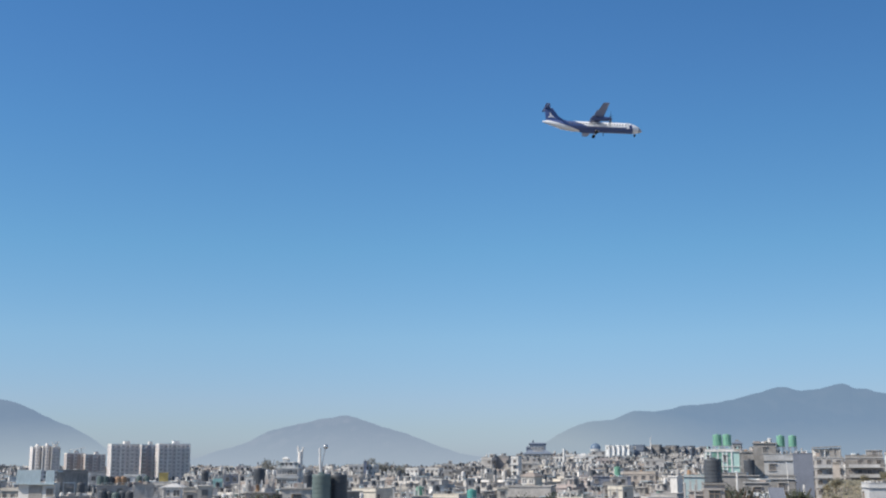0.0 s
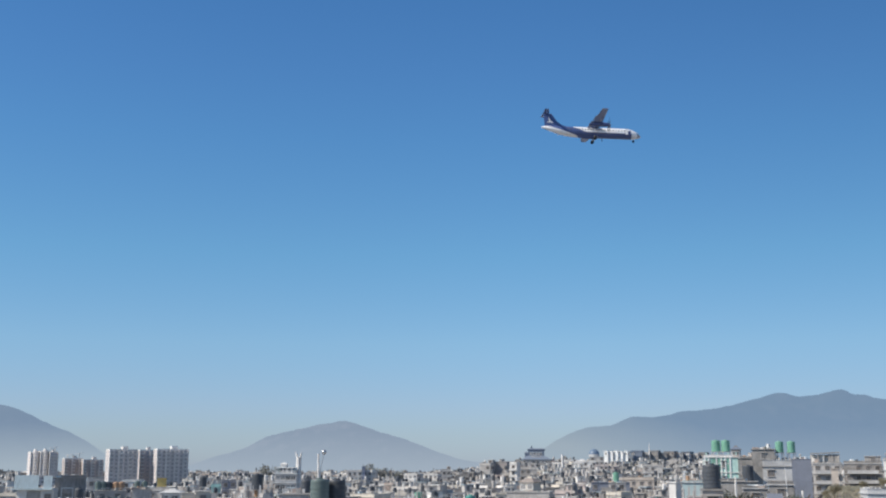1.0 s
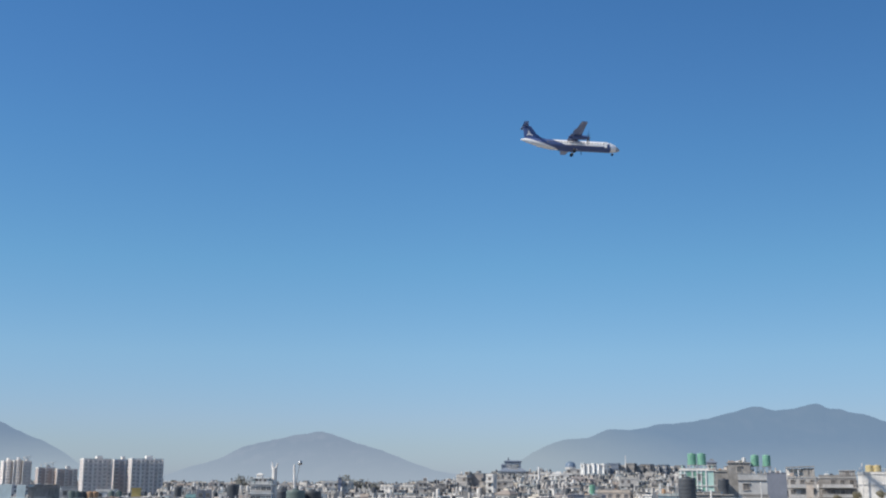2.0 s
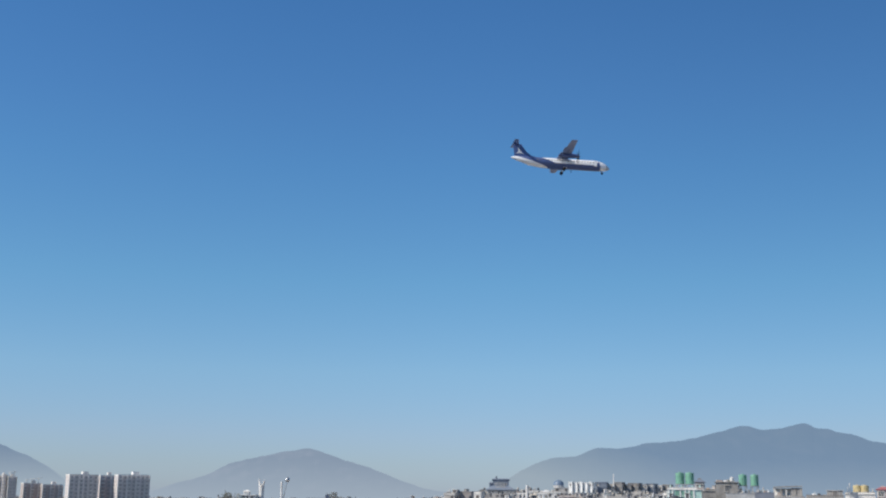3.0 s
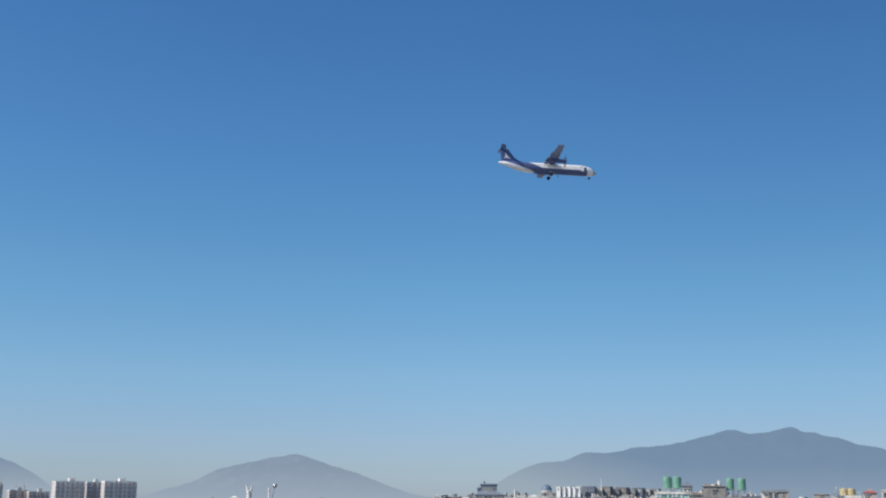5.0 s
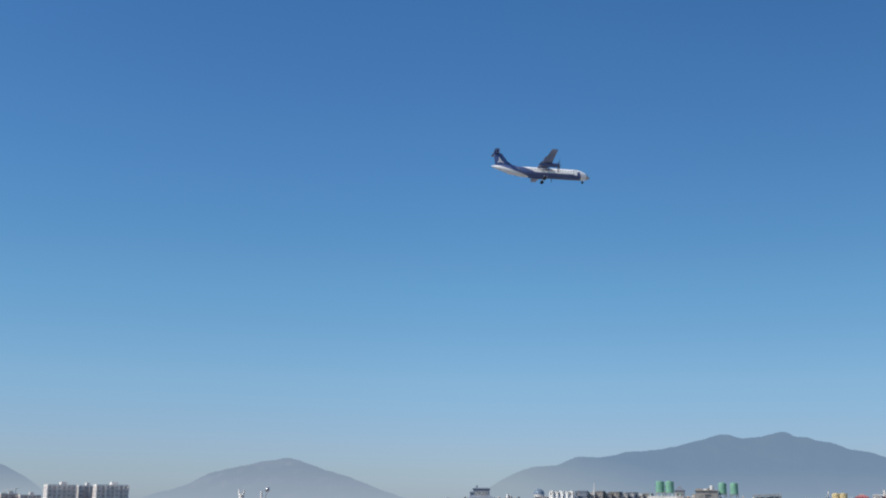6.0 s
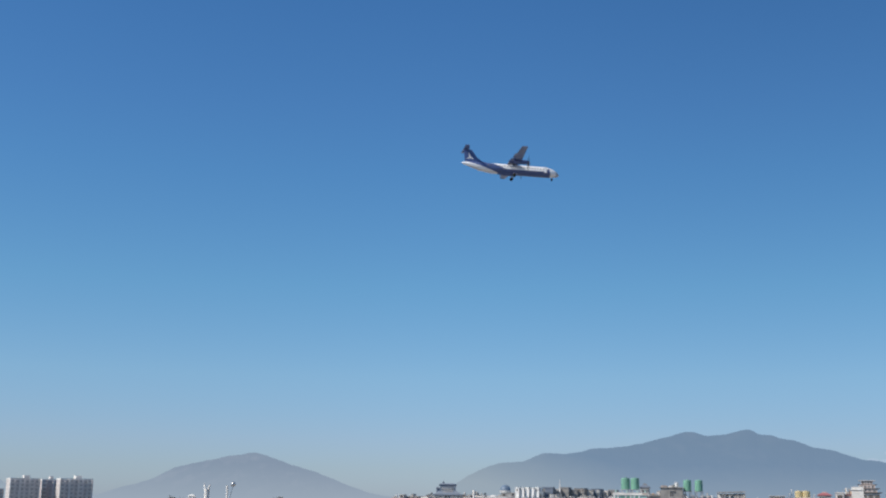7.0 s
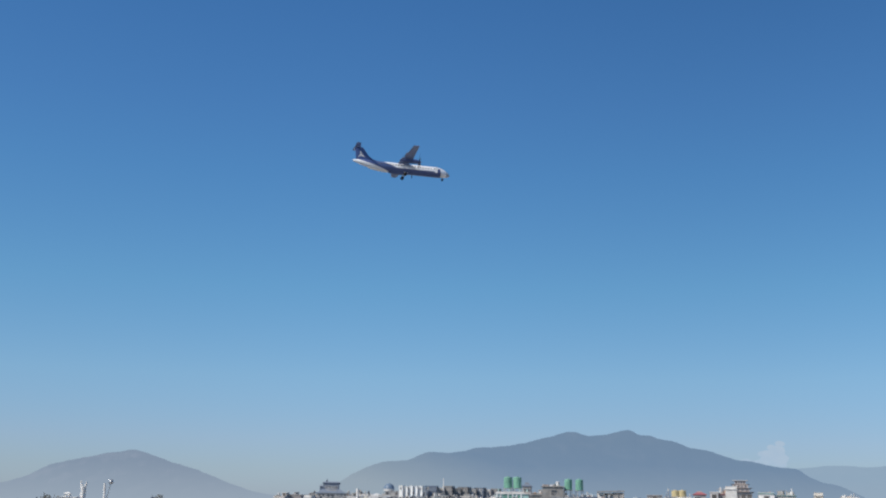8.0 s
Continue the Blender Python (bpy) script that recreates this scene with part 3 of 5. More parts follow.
sheet_roof_penthouse(-77.73, 227.06, 7.50, 25.00)
house(-71.63, 229.06, 5.76, 24.98, 6, DARK, DARK, "dark weathered concrete rooftop block beside the blue sheet roof", parapet=0.5, rate=0, show=7)
house(-68.68, 221.60, 5.45, 20.23, 4, GREY, GREY, "grey terrace in front of a dark block", parapet=0.0, rate=0, show=0.5)
def gate_frame(x, y, z, w, h):
    """A pale rectangular steel frame standing on a terrace."""
    z = roof_under(x, y, z)
    g = thing("gate_frame", pose(x, y, z, 0, 0, facing(x, y) - 8), "pale rectangular steel frame on a terrace", "frame")
    for u in (-0.5, 0.5):
        part("post", Shape().box(u * w, 0, 0, 0.14, 0.14, h), STEEL, g)
    for v in (0.12, 0.95):
        part("rail", Shape().box(0, 0, h * v, w - 0.16, 0.12, 0.12), STEEL, g)


gate_frame(-70.46, 223.56, 20.19, 2.04, 2.38)
tank(-68.64, 224.96, 20.14, 0.80, 2.40, BLACKTANK, "small black plastic water tank beside a dark block")

# tank roof with a pair of big tanks
house(-13.62, 141.75, 7.05, 21.25, 7, GREY, GREY, "bare concrete house carrying large water tanks", parapet=0.0, turn=8)
tank(-14.85, 144.84, 21.28, 1.15, 3.68, GREENTANK_DULL, "large dull green plastic water tank on a concrete roof")
tank(-12.94, 146.63, 21.22, 1.12, 3.58, BLACKTANK, "large black plastic water tank on a concrete roof")
house(-19.08, 157.25, 3.72, 22.87, 6, GREY, GREY, "grey concrete roof slab with a water tank", parapet=0.0, turn=-6)
tank(-18.33, 160.56, 22.80, 0.72, 1.89, BLACKTANK, "black plastic water tank on a grey slab")
house(-29.83, 192.91, 4.54, 21.54, 6, BRICK, GREY, "brick house with a black water tank on its roof", parapet=0.0)
tank(-30.43, 196.05, 22.57, 0.99, 2.60, BLACKTANK, "black plastic water tank on a steel stand", stand=1.2)


def antenna_ball(p, top):
    """A bent steel stalk with a shiny ball."""
    p, top = Vector((p[0], p[1], roof_under(*p))), Vector(top)
    t = thing("ball_finial", Matrix.Translation(p), "shiny steel ball on a bent rooftop stalk", "finial")
    d = top - p
    part("stalk", Shape().rod((0, 0, 0), d * 0.5 + Vector((-0.12, 0, 0)), 0.1).rod(d * 0.5 + Vector((-0.12, 0, 0)), d, 0.08), STEEL, t)
    r = 0.37
    part("ball", Shape().lathe([(r * math.sin(a), -r * math.cos(a) + 0.0) for a in (0.05, 0.4, 0.8, 1.2, 1.57, 1.95, 2.35, 2.75, 3.09)], 16, tuple(d)), STEEL, t, smooth=True)


house(-18.10, 176.68, 2.18, 24.71, 5, PINK, GREY, "narrow rooftop room behind the water tanks", parapet=0.3, floors=1, sides=False)
antenna_ball((-18.51, 179.85, 24.68), (-17.89, 179.91, 28.67))
pole("post", (-18.68, 179.83, 24.68), (-18.74, 179.83, 28.41), 0.1, WHITE, "pale concrete post on a roof")


def forked_post(x, y, z, h):
    """A white concrete post that forks into two horns at its top."""
    h, z = h + z - roof_under(x, y, z), roof_under(x, y, z)
    t = thing("forked_post", pose(x, y, z), "tall white concrete rooftop post with a forked top", "post")
    part("shaft", Shape().rod((0, 0, 0), (0.15, 0, h - 1.9), 1.0, 0.85, 10), WHITE, t)
    part("horn", Shape().rod((-0.35, 0, h - 2.2), (-0.85, 0, h), 0.45, 0.2, 8), WHITE, t)
    part("horn", Shape().rod((0.55, 0, h - 2.2), (1.1, 0, h - 0.3), 0.42, 0.18, 8), WHITE, t)


def tiered_house(x, y, w, top, dep):
    """A white house whose storeys step back under broad slabs to a small roof room with a peaked cap."""
    g = terrain(x, y) - 0.3
    r0 = math.hypot(x, y)
    cx, cy, turn = x * (1 + dep / 2 / r0), y * (1 + dep / 2 / r0), facing(x, y) - 10
    t = thing("house", pose(cx, cy, g, 0, 0, turn), "white house stepping back under broad slabs to a roof room", "house")
    T, f = top - g, -dep / 2
    part("wall", Shape().box(0, 0, 0, w, dep, T - 0.25), PALEGREY, t)
    for k in range(3):
        part("floor_slab", Shape().box(0, 0, T - 0.25 - 3 * k, w + 1.0, dep + 1.0, 0.25), WHITEWASH, t)
        for i in range(4):
            part("window", WINDOWS[1], None, t, m=pose((i - 1.5) * w / 4, f, T - 2.3 - 3 * k))
    n = 15
    for i in range(n):
        part("baluster", Shape().box(-w / 2 + w * i / (n - 1), f - 0.35, T, 0.16, 0.16, 0.62), WHITEWASH, t)
    part("handrail", Shape().box(0, f - 0.35, T + 0.62, w + 0.4, 0.24, 0.14), WHITEWASH, t)
    up = part("upper_storey", Shape().box(-w * 0.06, 0.5, T, w * 0.7, dep * 0.7, 1.75), PALEGREY, t)
    part("roof_slab", Shape().box(-w * 0.06, 0.5, T + 1.75, w * 0.7 + 0.7, dep * 0.7 + 0.7, 0.2), WHITEWASH, up)
    for i in range(3):
        part("opening", Shape().box(-w * 0.06 + (i - 1) * w * 0.2, 0.5 - dep * 0.35 - 0.02, T + 0.35, 0.9, 0.1, 1.2), GLASS, up)
    rm = part("roof_room", Shape().box(-w * 0.18, 0.8, T + 1.95, w * 0.26, dep * 0.35, 1.0), WHITE, t)
    q, e = w * 0.18, dep * 0.24
    part("peaked_cap", Shape().hexa([(-w * 0.18 - q, 0.8 - e, T + 2.95), (-w * 0.18 + q, 0.8 - e, T + 2.95), (-w * 0.18 + q, 0.8 + e, T + 2.95), (-w * 0.18 - q, 0.8 + e, T + 2.95)],
                                    [(-w * 0.18 - 0.3, 0.6, T + 3.5), (-w * 0.18 + 0.3, 0.6, T + 3.5), (-w * 0.18 + 0.3, 1.0, T + 3.5), (-w * 0.18 - 0.3, 1.0, T + 3.5)]), WHITEWASH, rm)
    taken.append((cx, cy, w * 0.7))
    roofs.append((cx, cy, radians(turn), w, dep, top))
    keep_view(x, y, w, top + 3, 8)


tiered_house(-51.15, 393.69, 7.00, 24.96, 8)
forked_post(-48.47, 400.28, 23.46, 8.62)

# ---- middle distance, west to centre ----
house(-18.95, 319.44, 7.60, 19.74, 9, CREAM, CREAM, "cream plastered house with a stepped parapet", floors=3, turn=-32, rate=0.5)
house(-41.34, 686.76, 5.58, 26.07, 9, WHITE, WHITE, "tall narrow white house with dark windows", turn=-20, show=6, floors=4, win=1)
house(-44.91, 683.33, 1.96, 28.01, 6, BLUEPAINT, BLUEPAINT, "narrow bright blue stair tower", parapet=0.3, rate=0)
house(-51.50, 702.11, 9.38, 26.09, 9, WHITE, WHITE, "white house with a wide flat roof", floors=3)
house(-15.69, 671.82, 8.03, 24.11, 9, WHITE, WHITE, "white house with a navy window band", turn=-25, show=5, parapet=0.6, floors=3, win=1, rate=1)
house(-5.96, 679.97, 11.05, 24.06, 9, WHITE, WHITE, "long white house with large dark openings", turn=-20, show=5, parapet=0.6, floors=3, win=1, rate=1)
house(2.73, 655.99, 5.02, 26.58, 8, GREY, WHITE, "grey house with a stair room", room=1, floors=3)
house(10.63, 623.91, 7.75, 23.60, 8, DARK, GREY, "dark unplastered house with a roof shelter", room=1, floors=3)
house(-138.31, 461.31, 4.23, 21.98, 9, WHITE, WHITE, "white flat-roofed house with a plain parapet")
house(-116.37, 399.39, 5.50, 23.63, 8, GREY, WHITE, "grey house with a wide pale parapet", floors=2)
house(-121.17, 466.11, 6.91, 22.30, 10, WHITE, GREY, "pale grey house with a flat roof", turn=-10)
house(-95.48, 404.89, 3.02, 23.17, 7, YELLOWPAINT, YELLOWPAINT, "bright yellow painted rooftop room", floors=1, parapet=0.3, show=1.5, rate=0)
house(-84.20, 358.24, 7.00, 20.80, 7, GREY, PALEGREY, "grey house below a yellow rooftop room", floors=2, turn=-20, show=2)
house(-56.64, 266.04, 2.98, 20.88, 8, CREAM, CREAM, "cream house with a railed rooftop terrace", floors=2, balcony=True)
house(-83.42, 325.48, 2.86, 21.14, 7, PINK, WHITE, "pink and white house with a terrace", floors=2)
house(-77.36, 277.42, 6.89, 21.23, 8, GREY, GREY, "grey roof terrace with a row of coloured tanks", parapet=0.0)
tank(-81.27, 281.30, 21.30, 0.88, 2.00, GREENTANK_DULL, "dull green plastic water tank in a row")
tank(-80.15, 281.62, 21.29, 0.88, 2.00, GREENTANK_DULL, "dull green plastic water tank in a row")
tank(-79.03, 281.93, 21.28, 0.80, 1.92, BLACKTANK, "black plastic water tank in a row")
tank(-77.40, 282.38, 21.27, 0.80, 1.92, ORANGETANK, "orange plastic water tank in a row")
tank(-76.27, 282.69, 21.26, 0.80, 1.92, ORANGETANK, "orange plastic water tank in a row")
house(-64.04, 254.05, 4.2, 21.88, 6, GREY, GREY, "grey roof with dull green tanks", parapet=0.0, floors=2, show=1)
tank(-65.80, 256.70, 21.93, 0.62, 1.7, GREENTANK_DULL, "dull green plastic water tank on a grey roof")
tank(-64.31, 257.08, 21.93, 0.62, 1.7, GREENTANK_DULL, "dull green plastic water tank on a grey roof")
house(-49.71, 247.86, 3.02, 21.57, 8, CREAM, GREY, "dusty cream house with black tanks", parapet=0.0)
tank(-51.10, 254.11, 22.05, 0.80, 2.24, BLACKTANK, "black water tank on a stand above the roofs", stand=0.8)
house(-83.63, 440.13, 3.51, 20.81, 8, MINT, MINT, "pale green house among the roofs", floors=2)
house(-73.26, 409.50, 5.01, 22.69, 8, BLUEGREY, GREY, "dull blue house with dark tanks", parapet=0.4, floors=2)
pole("utility_pole", (-32.31, 189.26, 17.84), (-32.49, 189.23, 24.29), 0.14, GREY, "tall pale concrete utility pole", "pole", 0.09)
pole("utility_pole", (-33.27, 189.09, 17.85), (-33.40, 189.07, 22.43), 0.13, GREY, "pale concrete utility pole", "pole", 0.09)

# ---- the hill ----
house(28.87, 574.27, 8.20, 30.16, 9, BROWNBRICK, GREY, "brown unplastered brick house on the hill", floors=4, parapet=0.3, rate=0.25, turn=-14)
house(22.35, 569.56, 5.40, 29.40, 8, GREY, WHITE, "grey house with white slab edges on the hill", floors=3, room=1, turn=-20)
house(34.23, 550.94, 3.69, 29.78, 4, WHITE, WHITE, "tall white house edge with stacked balconies", turn=-25, show=9, floors=5, balcony=True, sides=False)
house(40.94, 558.50, 8.26, 27.45, 9, GREY, WHITE, "grey house with pale slabs on the hill", floors=3, room=1)


def hall(x, y, w, top, dep, label, wall, roof, tiers=2, rise=0.35, turn=0.0, show=3.0):
    """A broad hall under stacked hipped roofs with overhanging eaves."""
    g = terrain(x, y) - 0.3
    t = thing("hall", pose(x, y + dep / 2, g, 0, 0, facing(x, y) + turn), label, "building")
    T = top - g
    roof_h = w * rise / tiers
    z = T - tiers * roof_h
    part("wall", Shape().box(0, 0, 0, w * 0.86, dep * 0.86, z), wall, t)
    for k in range(int(w / 2.6)):
        part("window", WINDOWS[1], None, t, m=pose(-w * 0.4 + 2.4 * k + 1, -dep * 0.43, z - 2.2))
    sx, sy = w / 2, dep / 2
    for i in range(tiers):
        ix, iy = sx * (0.62 if i < tiers - 1 else 0.34), sy * (0.62 if i < tiers - 1 else 0.2)
        s = Shape().hexa([(-sx, -sy, z), (sx, -sy, z), (sx, sy, z), (-sx, sy, z)],
                         [(-ix, -iy, z + roof_h * 0.75), (ix, -iy, z + roof_h * 0.75), (ix, iy, z + roof_h * 0.75), (-ix, iy, z + roof_h * 0.75)])
        r = part("roof", s, roof, t)
        part("eaves_edge", Shape().box(0, 0, z - 0.18, 2 * sx + 0.1, 2 * sy + 0.1, 0.178), roof, r)
        part("ridge_wall", Shape().box(0, 0, z + roof_h * 0.75, 2 * ix * 0.9, 2 * iy * 0.9, roof_h * 0.3), wall, r)
        z += roof_h
        sx, sy = ix * 1.12, iy * 1.12
    taken.append((x, y + dep / 2, w * 0.6))
    keep_view(x, y, w, top, w * rise + show)
    return t


def hilltop_hall(x, y, w, top, dep):
    """A shrine hall: broad lower eaves, a narrower upper storey with a flat flaring roof, and a finial to one side."""
    g = terrain(x, y) - 0.3
    t = thing("hall", pose(x, y + dep / 2, g, 0, 0, facing(x, y)), "slate blue hall with flaring flat roof on the hilltop", "building")
    T = top - g
    z = T - 0.62 * w
    part("wall", Shape().box(0, 0, 0, 1.25 * w, dep * 1.1, z), PALEGREY, t)
    lo = [(-0.76 * w, -dep * 0.75), (0.76 * w, -dep * 0.75), (0.76 * w, dep * 0.75), (-0.76 * w, dep * 0.75)]
    roof = part("roof", Shape().hexa([(a, b, z) for a, b in lo], [(a * 0.66, b * 0.66, z + 0.17 * w) for a, b in lo]), SLATE, t, "broad lower eaves")
    part("eaves_edge", Shape().box(0, 0, z - 0.22, 1.54 * w, dep * 1.52, 0.218), PALEGREY, roof)
    part("upper_wall", Shape().box(0, 0, z + 0.16 * w, 0.92 * w, dep * 0.8, 0.32 * w), SLATE, t)
    for k in range(4):
        part("window", WINDOWS[1], None, t, m=pose((k - 1.5) * 0.18 * w, -dep * 0.40, z + 0.22 * w))
    z += 0.46 * w
    up = [(-0.48 * w, -dep * 0.42), (0.48 * w, -dep * 0.42), (0.48 * w, dep * 0.42), (-0.48 * w, dep * 0.42)]
    flare = part("roof", Shape().hexa([(a, b, z) for a, b in up], [(a * 1.1, b * 1.1, z + 0.08 * w) for a, b in up]), SLATE, t, "flaring upper roof")
    part("roof_cap", Shape().hexa([(a * 1.05, b * 1.05, z + 0.081 * w) for a, b in up], [(a * 0.8, b * 0.6, z + 0.14 * w) for a, b in up]), SLATE, flare)
    part("finial", Shape().lathe([(0.05 * w, 0), (0.06 * w, 0.05 * w), (0.02 * w, 0.1 * w), (0.03 * w, 0.12 * w), (0.008 * w, 0.17 * w)], 10), NAVY, t, m=pose(-0.26 * w, 0, z + 0.13 * w), smooth=True)
    side = part("side_pavilion", Shape().box(-0.56 * w, 0, T - 0.52 * w, 0.2 * w, dep * 0.4, 0.22 * w), SLATE, t)
    part("roof", Shape().hexa([(-0.7 * w, -dep * 0.3, T - 0.3 * w), (-0.42 * w, -dep * 0.3, T - 0.3 * w), (-0.42 * w, dep * 0.3, T - 0.3 * w), (-0.7 * w, dep * 0.3, T - 0.3 * w)],
                              [(-0.58 * w, -dep * 0.05, T - 0.2 * w), (-0.54 * w, -dep * 0.05, T - 0.2 * w), (-0.54 * w, dep * 0.05, T - 0.2 * w), (-0.58 * w, dep * 0.05, T - 0.2 * w)]), SLATE, side)
    taken.append((x, y + dep / 2, w * 0.8))
    keep_view(x, y, 1.5 * w, top, w * 0.62 + 3)


hilltop_hall(64.40, 797.40, 11.82, 40.87, 9)
hall(63.65, 789.44, 21.5, 35.2, 7, "broad low house under a slate hipped roof below the hilltop hall", GREY, SLATE, 1, 0.10, show=3)
house(73.01, 748.45, 6.42, 31.08, 8, WHITE, WHITE, "white house with a long pale parapet", parapet=1.0, floors=2)
pole("chimney", (76.21, 744.91, 29.99), (76.33, 744.90, 35.62), 0.5, WHITE, "white square rooftop stack", "stack")
hall(-65.98, 288.55, 5.4, 21.46, 6, "house under a pale low-pitched sheet roof", WHITE, PALEGREY, 1, 0.16, turn=-15, show=2)
hall(27.97, 370.14, 5.47, 24.00, 6, "cream rooftop room under a brown tiled hip roof", CREAM, ROOFTILE, 1, 0.3, turn=-28, show=5)
house(26.66, 360.62, 14.23, 19.66, 9, GREY, GREY, "broad bare concrete house below the tiled roof", parapet=0.3, floors=2, rate=0.15, turn=-12)
house(17.20, 343.57, 3.11, 19.33, 7, CREAM, CREAM, "cream stair wing beside bare concrete", parapet=0.2, rate=0.2)
house(90.12, 665.93, 7.58, 29.51, 8, PINK, WHITE, "pink house with pale balconies on the hill", floors=4, balcony=True)
house(87.56, 698.53, 7.30, 31.68, 8, WHITE, WHITE, "white house with a sloping terrace roof", floors=2)
hall(89.34, 746.67, 13.0, 32.82, 8, "pale broad-roofed house on the hill below a dome", WHITE, PALEGREY, 2, 0.2, turn=-12, show=3)
house(100.25, 761.43, 8.68, 34.70, 8, GREY, WHITE, "white and grey house below a blue dome", floors=3, parapet=0.2, show=6)


def dome(x, y, z, r):
    z = roof_under(x, y, z) + 1
    keep_view(x, y, 2 * r, z + r, r + 1)
    t = thing("dome", pose(x, y, z), "blue dome on a pale drum above the houses", "dome")
    part("drum", Shape().lathe([(r, -1), (r, 0.5)], 20), PALEGREY, t, smooth=True)
    part("shell", Shape().lathe([(r * math.cos(a), 0.5 + r * math.sin(a)) for a in (0, 0.3, 0.6, 0.9, 1.2, 1.4, 1.53)], 20), NAVYDOME, t, smooth=True)
    part("spike", Shape().rod((0, 0, 0.4 + r), (0, 0, r + 1.6), 0.15, 0.04), STEEL, t)


dome(99.08, 766.42, 35.12, 3.5)
rng_hill = random.Random(17)
for i in range(5):
    house(112.33 + 3.41 * (i + 0.5), 806.96, 2.75, 39.04 - 0.4 * (i % 2), 8, WHITEWASH, WHITEWASH, "tall white apartment block in a row on the hilltop", turn=-24, floors=4, parapet=0.6, win=2, rate=0.3, show=7, name="apartment_block", category="apartment block", group="hilltop apartment row")
for u, w, top, wall, word in ((135.5, 7.6, 39.5, SLATE, "slate blue"), (142.4, 5.4, 38.3, GREY, "grey"), (148.2, 6.6, 39.6, DARK, "dark weathered"), (154.6, 4.8, 38.2, DARK, "dark weathered"), (160.4, 7.4, 39.2, DARK, "dark weathered"), (167.2, 5.0, 38.3, GREY, "grey"), (173.0, 6.4, 39.0, SLATE, "slate blue"), (179.6, 5.6, 37.8, GREY, "grey"), (185.4, 5.4, 38.6, DARK, "dark weathered")):
    house(u, 819.15 + 0.39 * (u - 145), w, top, 9, wall, rng_hill.choice([BLUEGREY, PALEGREY, SLATE]), word + " flat-roofed block on the hilltop", turn=rng_hill.uniform(-20, 8), floors=3, parapet=rng_hill.choice([0.3, 0.8]), win=rng_hill.randrange(3), rate=0.6, show=4)
pole("mast", (142.76, 811.54, 39.40), (142.94, 811.51, 44.79), 0.75, WHITE, "white tapering rooftop mast on the hilltop", "mast", 0.1)
house(56.45, 396.00, 12.72, 22.12, 8, BLUEGREY, BLUEGREY, "long low blue-grey rooftop shed", floors=1, parapet=0.2, rate=0.2)
house(47.38, 316.47, 4.32, 20.38, 7, CREAM, CREAM, "cream house with a balcony", floors=3, balcony=True, turn=-25)
house(45.03, 324.89, 2.46, 21.30, 7, DARK, GREY, "narrow dark stairwell front", rate=0.2)
house(71.17, 426.10, 11.64, 23.60, 9, OCHRE, OCHRE, "ochre house with a long terrace wall", floors=3, turn=-8)
house(98.47, 551.27, 9.09, 28.85, 9, GREY, WHITE, "pale grey house on the hill slope", floors=3)
house(55.85, 376.68, 5.33, 22.13, 7, GREY, GREY, "grey roof with a green tank", parapet=0.0)
tank(55.97, 379.90, 22.28, 0.99, 3.20, GREENTANK, "tall green plastic water tank on a grey roof")
house(6.34, 239.92, 3.88, 17.55, 8, OCHRE, GREY, "ochre roof with a green water tank", parapet=0.0)
tank(5.95, 244.93, 17.64, 0.99, 3.36, TEALTANK, "tall teal plastic water tank with a pale pole")
house(-4.81, 255.95, 3.66, 19.28, 8, GREY, GREY, "grey flat roof among the houses", parapet=0.0)
tank(-5.03, 260.75, 19.40, 0.88, 1.92, GREENTANK, "round green water tank among grey roofs")

# ---- east: mint house, tank roofs and the grey gable ----
def roof_shelter(x, y, w, top, h, dark, sheet, label):
    """A light flat roof on thin posts with a dark closed end."""
    z = roof_under(x, y, top - h)
    t = thing("roof_shelter", pose(x, y, z, 0, 0, facing(x, y)), label, "shelter")
    part("roof_sheet", Shape().hexa([(-w / 2, -2, top - z - 0.45), (w / 2, -2, top - z - 0.1), (w / 2, 2, top - z - 0.1), (-w / 2, 2, top - z - 0.45)],
                                    [(-w / 2, -2, top - z - 0.15), (w / 2, -2, top - z + 0.2), (w / 2, 2, top - z + 0.2), (-w / 2, 2, top - z - 0.15)]), sheet, t)
    for i in range(5):
        part("post", Shape().box(-w / 2 + 0.2 + (w - 0.4) * i / 4, -1.8, 0, 0.14, 0.14, top - z - 0.45), DARK, t)
    part("end_wall", Shape().box(w / 2 - dark / 2 - 0.1, 0.2, 0, dark, 3.2, top - z - 0.5), DARK, t, "dark closed end")
    part("back_wall", Shape().box(-dark / 2, 1.6, 0, w - dark, 0.2, (top - z) * 0.8), WHITE, t)


